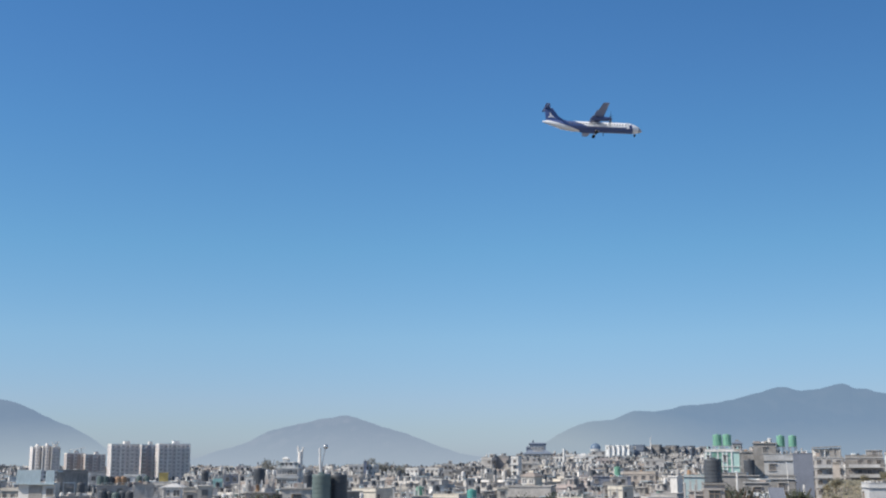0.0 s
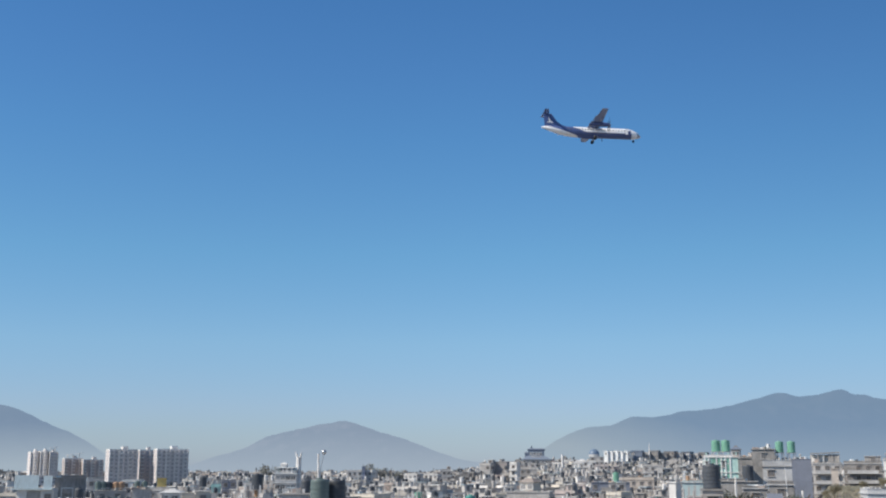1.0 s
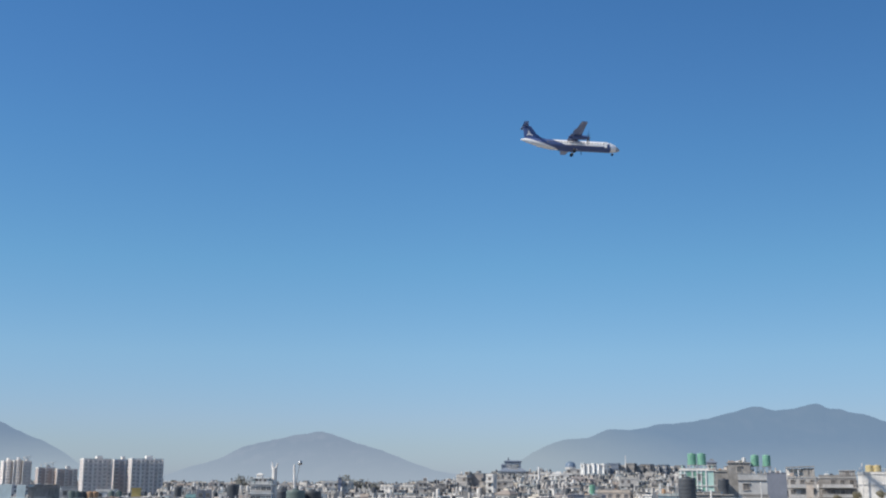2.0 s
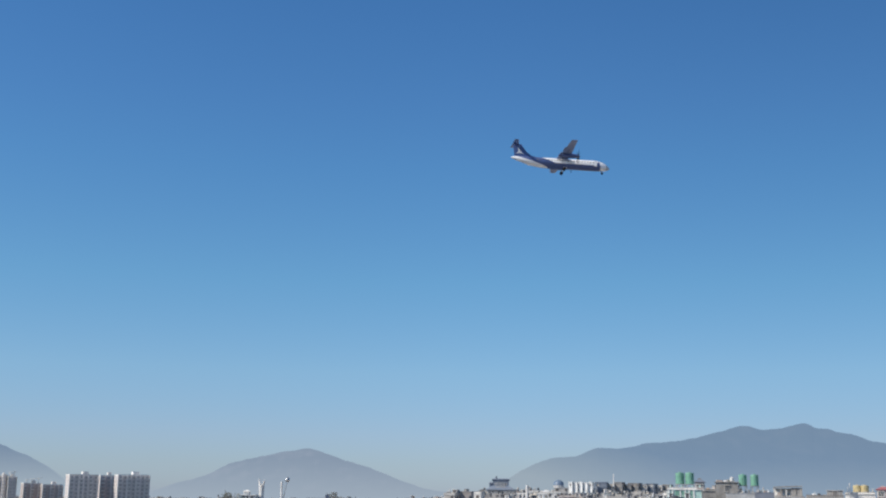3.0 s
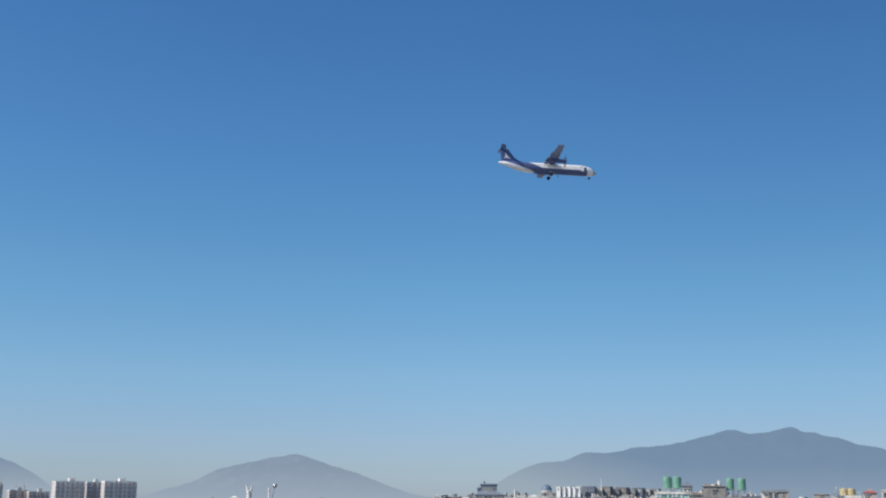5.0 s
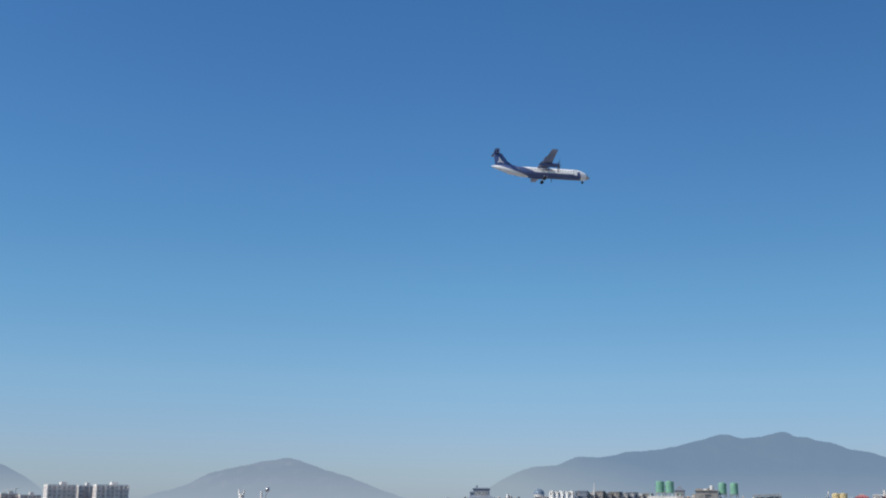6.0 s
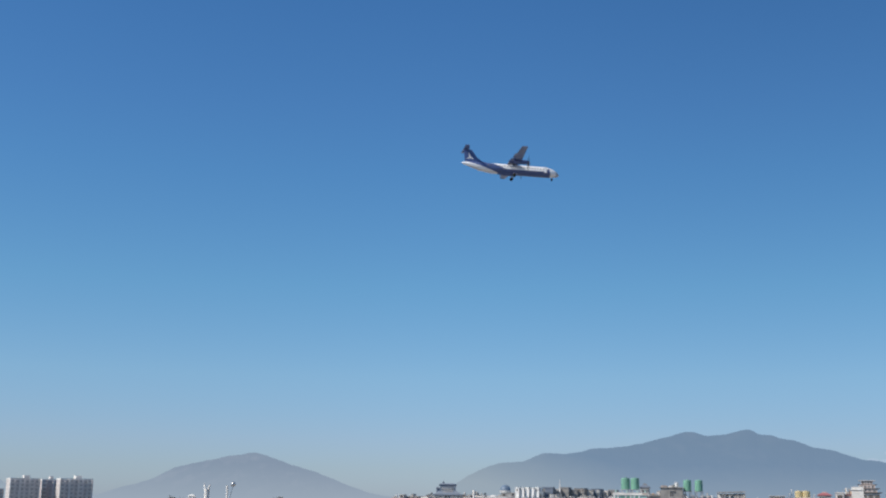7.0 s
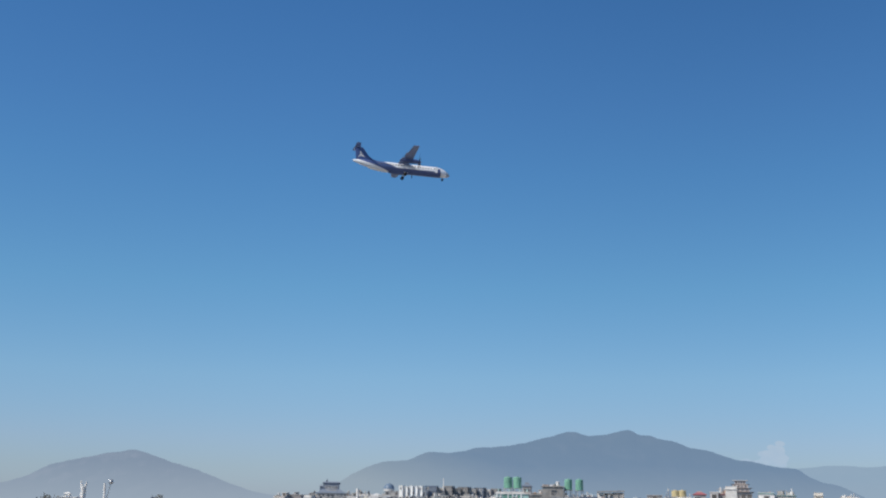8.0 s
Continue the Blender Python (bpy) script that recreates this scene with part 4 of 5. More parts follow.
def mint_house(x, y, w, top, dep):
    """A tall mint house: a front of white piers and green window panels, a plain mint stair bay, slabs, rails and a rain pipe."""
    g = terrain(x, y) - 0.3
    r0 = math.hypot(x, y)
    cx, cy, turn = x * (1 + dep / 2 / r0), y * (1 + dep / 2 / r0), facing(x, y)
    t = thing("house", pose(cx, cy, g, 0, 0, turn), "mint green house front with white piers and green window panels", "house")
    T, f = top - g, -dep / 2
    part("wall", Shape().box(0, 0, 0, w, dep, T - 0.55), MINT, t)
    part("parapet", Shape().ring(w, dep, [(0, T - 0.4), (0, T - 0.08), (0.08, T - 0.08), (0.08, T), (-0.2, T), (-0.2, T - 0.4)]), WHITE, t)
    for z in (T - 0.55, T - 3.75, T - 6.95):
        part("floor_slab", Shape().box(0, 0, z, w + 0.5, dep + 0.5, 0.15), WHITE, t)
    for z in (T - 3.6, T - 6.8):
        for u, ww in ((-3.42, 0.34), (-2.62, 0.3), (-1.0, 0.24), (0.0, 0.24), (0.86, 0.24), (1.82, 0.3)):
            part("pier", Shape().box(u, f - 0.09, z, ww, 0.18, 3.05), WHITEWASH, t)
        for u, ww in ((-1.62, 0.86), (-0.5, 0.7), (1.34, 0.62)):
            p = part("window_panel", Shape().box(u, f - 0.03, z + 0.25, ww, 0.06, 2.6), GREENPANEL, t)
            part("transom", Shape().box(u, f - 0.07, z + 1.75, ww, 0.05, 0.1), WHITE, p)
        part("window", WINDOWS[2], None, t, m=pose(-3.0 + 0.0, f, z + 0.9))
        part("window", WINDOWS[2], None, t, m=pose(0.43, f, z + 1.0))
    part("terrace", Shape().box(-w * 0.3, f - 0.7, T - 3.95, w * 0.42, 1.3, 0.14), WHITE, t)
    part("terrace_wall", Shape().box(-w * 0.3, f - 1.28, T - 3.81, w * 0.42, 0.12, 0.9), WHITE, t)
    part("rain_pipe", Shape().rod((w / 2 - 0.15, f - 0.12, 0), (w / 2 - 0.15, f - 0.12, T - 0.4), 0.11), DARK, t, "dark rain pipe")
    for u in (-0.42, -0.1, 0.2, 0.42):
        part("column", Shape().box(u * w, f + 0.25, T - 0.4, 0.26, 0.26, 0.9), MINT, t)
    taken.append((cx, cy, w * 0.7))
    roofs.append((cx, cy, radians(turn), w, dep, top - 0.40))
    keep_view(x, y, w, top, 7)


mint_house(59.47, 251.05, 7.37, 29.24, 9)
tank(59.38, 255.18, 29.96, 0.94, 2.5, GREENTANK, "bright green plastic water tank high on the mint house")
tank(61.38, 254.71, 29.96, 0.94, 2.5, GREENTANK, "bright green plastic water tank high on the mint house")
house(59.69, 230.39, 3.2, 23.88, 4, DARK, GREY, "dark slab carrying a weathered black tank", parapet=0.0, rate=0, show=1)
tank(60.19, 232.33, 23.86, 1.08, 3.05, BLACKTANK, "weathered black water tank on a dark slab")
house(69.67, 266.23, 4.07, 29.08, 8, DARK, GREY, "dark grey concrete house behind the mint tower", parapet=0.3, floors=3, rate=0.4)
hall(72.03, 287.10, 2.67, 31.91, 3, "small rooftop shelter with a slate hipped roof", DARK, SLATE, 1, 0.3)
house(49.78, 234.78, 4.05, 23.99, 7, PALECYAN, WHITE, "pale cyan corrugated shed on a roof", show=2, parapet=0.3, floors=1, rate=0.3)
house(31.38, 137.26, 2.35, 23.79, 4, BROWNBRICK, DARK, "grey slab carrying a big black tank", parapet=0.0)
tank(31.85, 139.61, 23.75, 1.04, 2.88, BLACKTANK, "big black ribbed water tank on a concrete slab")
house(43.29, 219.78, 1.44, 23.92, 2, WHITE, WHITE, "small white rooftop cabin", turn=-30, parapet=0.1, rate=0)
house(72.20, 253.93, 6.55, 28.20, 7, PALEGREY, DARK, "pale house with a high plain parapet", parapet=1.4, floors=3, turn=3, rate=0.4)
house(69.46, 254.70, 4.7, 30.49, 5, DARK, DARK, "dark concrete rooftop room under a flat slab", parapet=0.0, floors=1, win=2, rate=0.5, show=2)
tank(71.05, 256.34, 30.76, 0.45, 0.9, WHITETANK, "small white drum on a dark rooftop room")
tank(74.04, 258.40, 29.83, 0.87, 2.48, GREENTANK, "bright green plastic water tank on a pale roof")
tank(76.43, 257.70, 29.81, 0.87, 2.48, GREENTANK, "bright green plastic water tank on a pale roof")
house(69.95, 229.58, 3.68, 28.20, 9, BLUEGREY, BLUEGREY, "tall blank blue-grey gable wall", parapet=0.1, floors=0, rate=0, show=8)
pole("pole", (63.22, 214.89, 21.81), (62.51, 215.10, 26.44), 0.06, WHITE, "leaning white bamboo pole")
pole("pole", (51.68, 168.24, 20.36), (51.25, 168.37, 23.18), 0.12, WHITE, "leaning pale concrete post")
pole("utility_pole", (45.95, 186.42, 18.22), (46.25, 186.35, 25.00), 0.12, WHITE, "white concrete utility pole", "pole", 0.09)
pole("utility_pole", (34.97, 172.49, 18.42), (35.16, 172.45, 23.40), 0.12, GREY, "grey concrete utility pole among roofs", "pole", 0.09)
pole("utility_pole", (37.04, 175.33, 18.29), (37.23, 175.29, 23.10), 0.1, GREY, "grey concrete utility pole among roofs", "pole", 0.08)
house(51.19, 193.34, 3.83, 23.51, 7, DARK, PALEGREY, "grey concrete house with a pale slab", parapet=0.4, floors=2, rate=0.4)
house(47.41, 179.44, 4.78, 20.92, 4, GREY, GREY, "low grey roof with white drums", parapet=0.0, rate=0, show=0.5)
for k in range(5):
    tank(47.02 + 0.75 * k, 182.85, 20.91, 0.45, 0.8, WHITETANK, "small white plastic drum in a row")
house(61.58, 215.37, 4.64, 24.02, 7, DARK, PALEGREY, "grey house with a pale terrace", parapet=0.6, floors=2)


def solar_panel(x, y, z, w, h):
    z = roof_under(x, y, z) + 0.3
    t = thing("solar_panel", pose(x, y, z, 0, 0, facing(x, y) + 12), "tilted blue-grey solar panel on a steel frame", "solar panel")
    tilt = pose(0, 0, 0.3, -42)
    part("panel", Shape().box(0, 0, 0, w, 0.06, h), BLUEGREY, t, m=tilt, label="blue-grey glass panel")
    for u in (-0.5, 0.5):
        part("frame", Shape().box(u * w, 0, 0, 0.06, 0.1, h + 0.04), STEEL, t, m=tilt)
        part("leg", Shape().rod((u * w, 0, -0.3), (u * w, h * 0.6, h * 0.75), 0.04), STEEL, t)


house(41.68, 147.84, 2.84, 20.78, 4, GREY, GREY, "low grey roof carrying a tilted solar panel", parapet=0.0, rate=0, show=1)
solar_panel(42.18, 149.36, 20.86, 1.9, 2.2)
house(116.64, 357.45, 8.29, 28.40, 9, GREY, PALEGREY, "grey balconied apartment house with pale slabs", floors=4, balcony=True, parapet=0.4, show=8)
roof_shelter(117.12, 360.45, 8.6, 31.33, 2.3, 3.4, DARK, "dark flat shelter with a closed end on a roof")
house(115.08, 346.17, 2.04, 26.68, 5, OCHRE, OCHRE, "ochre pillar wing of an apartment house", rate=0, parapet=0.2)
house(131.63, 369.24, 11.31, 28.97, 10, DARK, PALEGREY, "long pale apartment house with white balustrades", floors=3, balcony=True, room=1, show=8)
house(71.52, 195.32, 3.93, 23.07, 7, PALEGREY, PALEGREY, "pale grey house with a roof terrace", floors=2, parapet=0.8, turn=10)

house(54.27, 220.62, 4.40, 24.51, 5, DARK, GREY, "dark unplastered house front under the mint house", parapet=0.5, floors=2, rate=0.6, win=2, show=3)
house(40.58, 187.66, 3.23, 21.85, 5, BRICK, GREY, "low brick house with posts on its roof", parapet=0.0, cols=4, show=2)
house(37.33, 196.49, 4.32, 21.30, 6, GREY, PALEGREY, "low grey house with a bright terrace", parapet=0.6, show=2, turn=-15)
house(29.57, 213.97, 4.03, 19.91, 6, GREY, GREY, "low grey concrete roof with posts", parapet=0.0, cols=4, show=1)
house(-49.31, 178.93, 5.83, 20.33, 5, GREY, GREY, "grey roof crowded with dark tanks", parapet=0.0, show=0.5)
for k in range(5):
    tank(-52.04 + 1.03 * k, 181.49 + 0.4 * (k % 2), 20.25, 0.62 + 0.06 * (k % 2), 1.75 - 0.15 * (k % 3), BLACKTANK if k != 2 else GREENTANK_DULL, "dark plastic water tank crowded on a grey roof")
house(-45.93, 189.72, 3.34, 20.41, 5, BRICK, GREY, "brick house with bare columns", parapet=0.0, cols=4, show=1)
house(-7.26, 204.67, 2.92, 20.26, 5, DARK, GREY, "dark house front with bare columns", parapet=0.0, cols=3, show=1)

# ---- far east, past the grey gable ----
house(132.78, 343.21, 8.26, 29.72, 8, WHITE, WHITE, "plain white house with two yellow tanks", parapet=0.6, floors=2, rate=0)
tank(133.26, 346.45, 29.58, 1.20, 2.16, YELLOWTANK, "yellow plastic water tank on a white house")
tank(135.17, 345.72, 29.60, 1.20, 2.16, YELLOWTANK, "yellow plastic water tank on a white house")
pole("post", (129.49, 342.75, 29.36), (129.64, 342.70, 32.11), 0.12, WHITE, "thin white rooftop post")
hall(145.70, 355.30, 4.40, 31.70, 5, "house under a red metal sheet roof", PINK, REDSHEET, 1, 0.22)
house(149.00, 354.00, 2.4, 31.6, 5, PALEPINK, WHITE, "small pale pink rooftop room", parapet=0.2, floors=1, rate=0.5)
house(152.30, 353.90, 3.6, 31.1, 6, BROWNBRICK, REDSHEET, "reddish brown brick house beside a white block", parapet=0.3, floors=2, rate=0.4)
house(153.75, 351.88, 3.50, 33.34, 8, WHITE, WHITE, "white house with a blank upper wall", floors=2, rate=0.3)


def stepped_tower(x, y, w, top):
    """A brown building that steps back storey by storey under projecting slabs."""
    g = terrain(x, y) - 0.3
    t = thing("apartment_house", pose(x, y + 5, g, 0, 0, facing(x, y)), "grey-brown apartment house stepping back under projecting slabs", "apartment house")
    T = top - g
    part("wall", Shape().box(0, 0, 0, w, 9, T - 4.0), PALEGREY, t)
    z = T - 4.0
    for f, hgt in ((0.98, 1.25), (0.80, 1.25), (0.58, 1.3)):
        part("floor_slab", Shape().hexa([(-w * f / 2 - 0.5, -5 * f, z), (w * f / 2 + 0.5, -5 * f, z), (w * f / 2 + 0.5, 5 * f, z), (-w * f / 2 - 0.5, 5 * f, z)],
                                        [(-w * f / 2 - 0.9, -5 * f - 0.4, z + 0.2), (w * f / 2 + 0.9, -5 * f - 0.4, z + 0.2), (w * f / 2 + 0.9, 5 * f + 0.4, z + 0.2), (-w * f / 2 - 0.9, 5 * f + 0.4, z + 0.2)]), ROOFTILE, t)
        st = part("storey", Shape().box(0, 0, z + 0.2, w * f * 0.82, 8 * f, hgt - 0.2), DULLBRICK, t)
        for k in range(4):
            part("opening", Shape().box((k - 1.5) * w * f * 0.19, -4 * f - 0.02, z + 0.4, w * f * 0.11, 0.1, hgt - 0.55), GLASS, st)
        z += hgt
    part("roof_slab", Shape().box(0, 0, z, w * 0.58 + 0.8, 5.6, 0.2), PALEGREY, t)
    for i in range(4):
        part("window", WINDOWS[0], None, t, m=pose(-w * 0.37 + i * w * 0.25, -4.5, T - 6))
    taken.append((x, y + 5, w * 0.7))
    keep_view(x, y, w, top, 6)


stepped_tower(164.72, 364.51, 7.40, 35.70)
house(156.64, 333.00, 4.56, 31.26, 8, WHITE, TEAL, "white house under a teal sheet roof", floors=2, parapet=0.3)
house(165.10, 337.81, 5.94, 30.77, 8, GREY, TEAL, "grey house with a teal sheet roof", floors=2, parapet=0.3)
house(192.08, 369.00, 2.88, 32.15, 8, CREAM, WHITE, "cream house on the eastern skyline", floors=2)
house(200.98, 364.23, 5.31, 30.80, 8, WHITE, WHITE, "white house on the eastern skyline", floors=2)

# ---- apartment towers beyond the plain ----
def tower(x, y, w, top, dep, wall, label, storeys=12, bays=5, round_front=False, canopy=False):
    """A high apartment block with projecting slabs, window columns, stair box and parapet."""
    g = terrain(x, y) - 0.3
    T = top - g
    t = thing("apartment_tower", pose(x, y + dep / 2, g, 0, 0, facing(x, y) + 10), label, "apartment tower", "apartment towers")
    part("wall", Shape().box(0, 0, 0, w, dep, T), wall, t)
    if round_front:
        part("bay", Shape().lathe([(w * 0.3, 0), (w * 0.3, T + 1.5), (w * 0.26, T + 2)], 16, (0, -dep / 2, 0)), wall, t, smooth=True)
        for a in (-62, -30, 4, 38, 66):
            part("fin", Shape().box(0, -w * 0.3, 0, 0.5, 0.5, T + 1.2), WHITE, t, m=pose(0, -dep / 2, 0, 0, 0, a))
            for k in range(max(0, storeys - 10), storeys):
                part("window", Shape().box(0, -w * 0.3 + 0.02, (k + 0.3) * T / storeys, w * 0.09, 0.25, T / storeys * 0.42), HAZEGLASS, t, m=pose(0, -dep / 2, 0, 0, 0, a + 16))
    sh = T / storeys
    slab = Shape().box(0, 0, 0, w + 0.5, dep + 0.5, 0.3).mesh("floor_slab", wall)
    glass = Shape().box(0, 0, 0, w / bays * 0.4, 0.2, sh * 0.42).mesh("window", HAZEGLASS)
    side = Shape().box(0, 0, 0, 0.2, dep / 3 * 0.3, sh * 0.4).mesh("window", HAZEGLASS)
    rail = Shape().box(0, 0, 0, w / bays * 0.62, 1.3, 1.1).mesh("balcony", WHITE)
    for i in range(bays + 1):
        part("pilaster", Shape().box(-w / 2 + i * w / bays, -dep / 2 - 0.5, 0, 0.9, 1.3, T), wall if i % 2 else WHITE, t)
    for k in range(max(0, storeys - 10), storeys):
        part("floor_slab", slab, None, t, m=pose(0, 0, k * sh))
        for i in range(bays):
            u = -w / 2 + (i + 0.5) * w / bays
            if not round_front:
                part("window", glass, None, t, m=pose(u, -dep / 2, k * sh + sh * 0.3))
                if i % 2 == 0:
                    part("balcony", rail, None, t, m=pose(u, -dep / 2 - 0.6, k * sh + 0.35))
        for i in range(3):
            part("window", side, None, t, m=pose(-w / 2, -dep / 2 + (i + 0.5) * dep / 3, k * sh + sh * 0.3))
    part("parapet", Shape().box(0, -dep / 2, T, w + 0.4, 0.3, 1.1).box(0, dep / 2, T, w + 0.4, 0.3, 1.1).box(-w / 2, 0, T, 0.3, dep, 1.1).box(w / 2, 0, T, 0.3, dep, 1.1), WHITE, t)
    part("stair_box", Shape().box(w * 0.1, 0, T, w * 0.2, dep * 0.4, 3.6), WHITE, t, "white roof stair box")
    if canopy:
        part("roof_canopy", Shape().box(0, 0, -0.15, w * 0.9, dep * 0.5, 0.3), WHITE, t, "tilted white roof canopy", m=pose(w * 0.1, -dep * 0.1, T + 5.2, 0, -9))
        for u in (-0.3, 0.35):
            part("canopy_post", Shape().box(u * w, -dep * 0.1, T, 0.5, 0.5, 5.0 + u * 2), WHITE, t)
    taken.append((x, y + dep / 2, w * 0.7))
    keep_view(x, y, w, top, 31)


tower(-277.00, 1012.80, 23.40, 42.30, 20, PALEPINK, "pale apartment tower with white balconies", 13, 6)
tower(-266.00, 1056.87, 14.40, 42.57, 16, DULLBRICK, "brick-brown apartment tower with pale slabs", 13, 3)
tower(-234.60, 1013.20, 26.00, 42.60, 20, PALEPINK, "pale apartment tower with rows of windows", 13, 7)
tower(-393.73, 1133.57, 8.74, 41.90, 16, PALEPINK, "round-fronted apartment tower with white edges", 14, 3, True)
tower(-383.62, 1131.75, 8.24, 42.38, 16, PALEPINK, "round-fronted apartment tower with white edges", 14, 3, True)
tower(-375.10, 1129.40, 7.20, 41.80, 18, PALEPINK, "pale apartment tower with rows of windows", 14, 4, canopy=True)
house(-288.24, 852.59, 21.0, 22.15, 12, PALEPINK, WHITE, "low pale pink apartment house with white slabs", floors=4, parapet=0.6, win=1, show=9)
tower(-374.64, 1192.54, 17.47, 36.42, 16, DULLBRICK, "long brick-brown apartment block with a white roof canopy", 12, 5, canopy=True)
tower(-353.65, 1188.50, 19.12, 35.22, 16, DULLBRICK, "long brick-brown apartment block with pale slabs", 12, 5)

# ---- trees ----
def top_at(x, y, z):
    return z - terrain(x, y)


tree(36.96, 155.67, top_at(36.96, 155.67, 24.00), 4.2, FOLIAGE, "leafy green tree between houses", 11, 2600, 0.18)
tree(40.90, 161.29, top_at(40.90, 161.29, 23.90), 3.8, FOLIAGE, "leafy green tree between houses", 12, 2400, 0.18)
tree(36.99, 150.73, top_at(36.99, 150.73, 23.50), 3.5, FOLIAGE, "leafy green tree between houses", 13, 2000, 0.18)
tree(21.46, 303.24, top_at(21.46, 303.24, 19.39), 4.8, FOLIAGE, "dark green tree against a concrete wall", 14, 1600, 0.28)
tree(27.45, 294.72, top_at(27.45, 294.72, 19.29), 4.2, FOLIAGE, "dark green tree beside a concrete house", 15, 1400, 0.28)
tree(-30.55, 205.74, top_at(-30.55, 205.74, 21.82), 4.2, FOLIAGE, "dark tree below a water tank", 16, 1600, 0.22)
tree(-29.16, 209.18, top_at(-29.16, 209.18, 21.55), 3.8, FOLIAGE, "dark tree among the rooftops", 17, 1500, 0.22)
tree(-23.36, 145.33, top_at(-23.36, 145.33, 22.37), 3.4, FOLIAGE, "dark leafy tree among the rooftops", 51, 1800, 0.2)
tree(-19.99, 149.07, top_at(-19.99, 149.07, 22.41), 3.6, FOLIAGE, "dark leafy tree among the rooftops", 52, 1900, 0.2)
tree(-17.86, 142.89, top_at(-17.86, 142.89, 22.29), 3.2, FOLIAGE, "dark leafy tree among the rooftops", 53, 1700, 0.2)
tree(-28.82, 157.38, top_at(-28.82, 157.38, 21.93), 3.2, FOLIAGE, "dark leafy tree beside a utility pole", 54, 1700, 0.2)
tree(47.96, 161.01, top_at(47.96, 161.01, 23.60), 3.2, FOLIAGE, "small dark green tree by a grey wall", 18, 1500, 0.18)
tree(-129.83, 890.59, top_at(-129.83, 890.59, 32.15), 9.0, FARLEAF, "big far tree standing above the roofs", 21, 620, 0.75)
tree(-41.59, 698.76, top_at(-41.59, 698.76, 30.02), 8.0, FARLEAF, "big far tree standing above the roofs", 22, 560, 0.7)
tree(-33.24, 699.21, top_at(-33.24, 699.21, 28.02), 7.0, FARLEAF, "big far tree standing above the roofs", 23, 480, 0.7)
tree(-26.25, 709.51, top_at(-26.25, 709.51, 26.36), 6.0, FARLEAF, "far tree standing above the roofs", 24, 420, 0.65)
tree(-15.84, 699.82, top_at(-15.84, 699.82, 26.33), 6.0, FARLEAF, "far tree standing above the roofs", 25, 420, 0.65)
rng = random.Random(40)
for k in range(16):
    az, d = 17.5 + 0.31 * k + rng.uniform(-0.15, 0.15), rng.uniform(285, 350)
    x, y = d * math.sin(radians(az)), d * math.cos(radians(az))
    r = rng.uniform(1.3, 2.3)
    tree(x, y, r * rng.uniform(1.3, 1.7) + 1.3, r, DRYLEAF, "low dry olive-coloured tree on open ground", 31 + k, 1500, 0.17)


def scrub():
    """Dry grass and scrub over the open field."""
    s = Shape()
    for _ in range(14000):
        az, d = rng.uniform(17.0, 24.0), rng.uniform(262, 370)
        x, y = d * math.sin(radians(az)), d * math.cos(radians(az))
        z, k = terrain(x, y), rng.uniform(0.25, 0.75)
        u = Vector((rng.gauss(0, 1), rng.gauss(0, 1), 0)).normalized() * k * 0.4
        tip = Vector((x + rng.gauss(0, 0.2), y + rng.gauss(0, 0.2), z + k))
        s.face([(x - u.x, y - u.y, z - 0.05), (x + u.x, y + u.y, z - 0.05), tip])
    tagged(new("dry_scrub", s.mesh("dry_scrub", DRYLEAF)), "dry olive grass and scrub over open ground", "grass", kind="stuff")


scrub()


# ---- ordinary houses of the city ----
WALLS = [(WHITE, "white"), (CREAM, "cream"), (GREY, "grey concrete"), (GREY, "bare concrete"), (BRICK, "brick"), (BROWNBRICK, "brown brick"), (PINK, "pale pink"), (OCHRE, "ochre"), (CREAM, "dusty cream"), (DARK, "dark weathered"), (DARK, "smoke-stained"), (GREY, "unplastered")]


def free(x, y, r):
    return all((x - a) ** 2 + (y - b) ** 2 > (r + c) ** 2 for a, b, c in taken)


def roof_limit(az, d, rng):
    """Typical roof height: some metres below the eye in the valley, stepping up with the hill."""
    return EYE.z - 8.0 + 12.8 * hill(az, d) + rng.uniform(-2.6, 1.8)


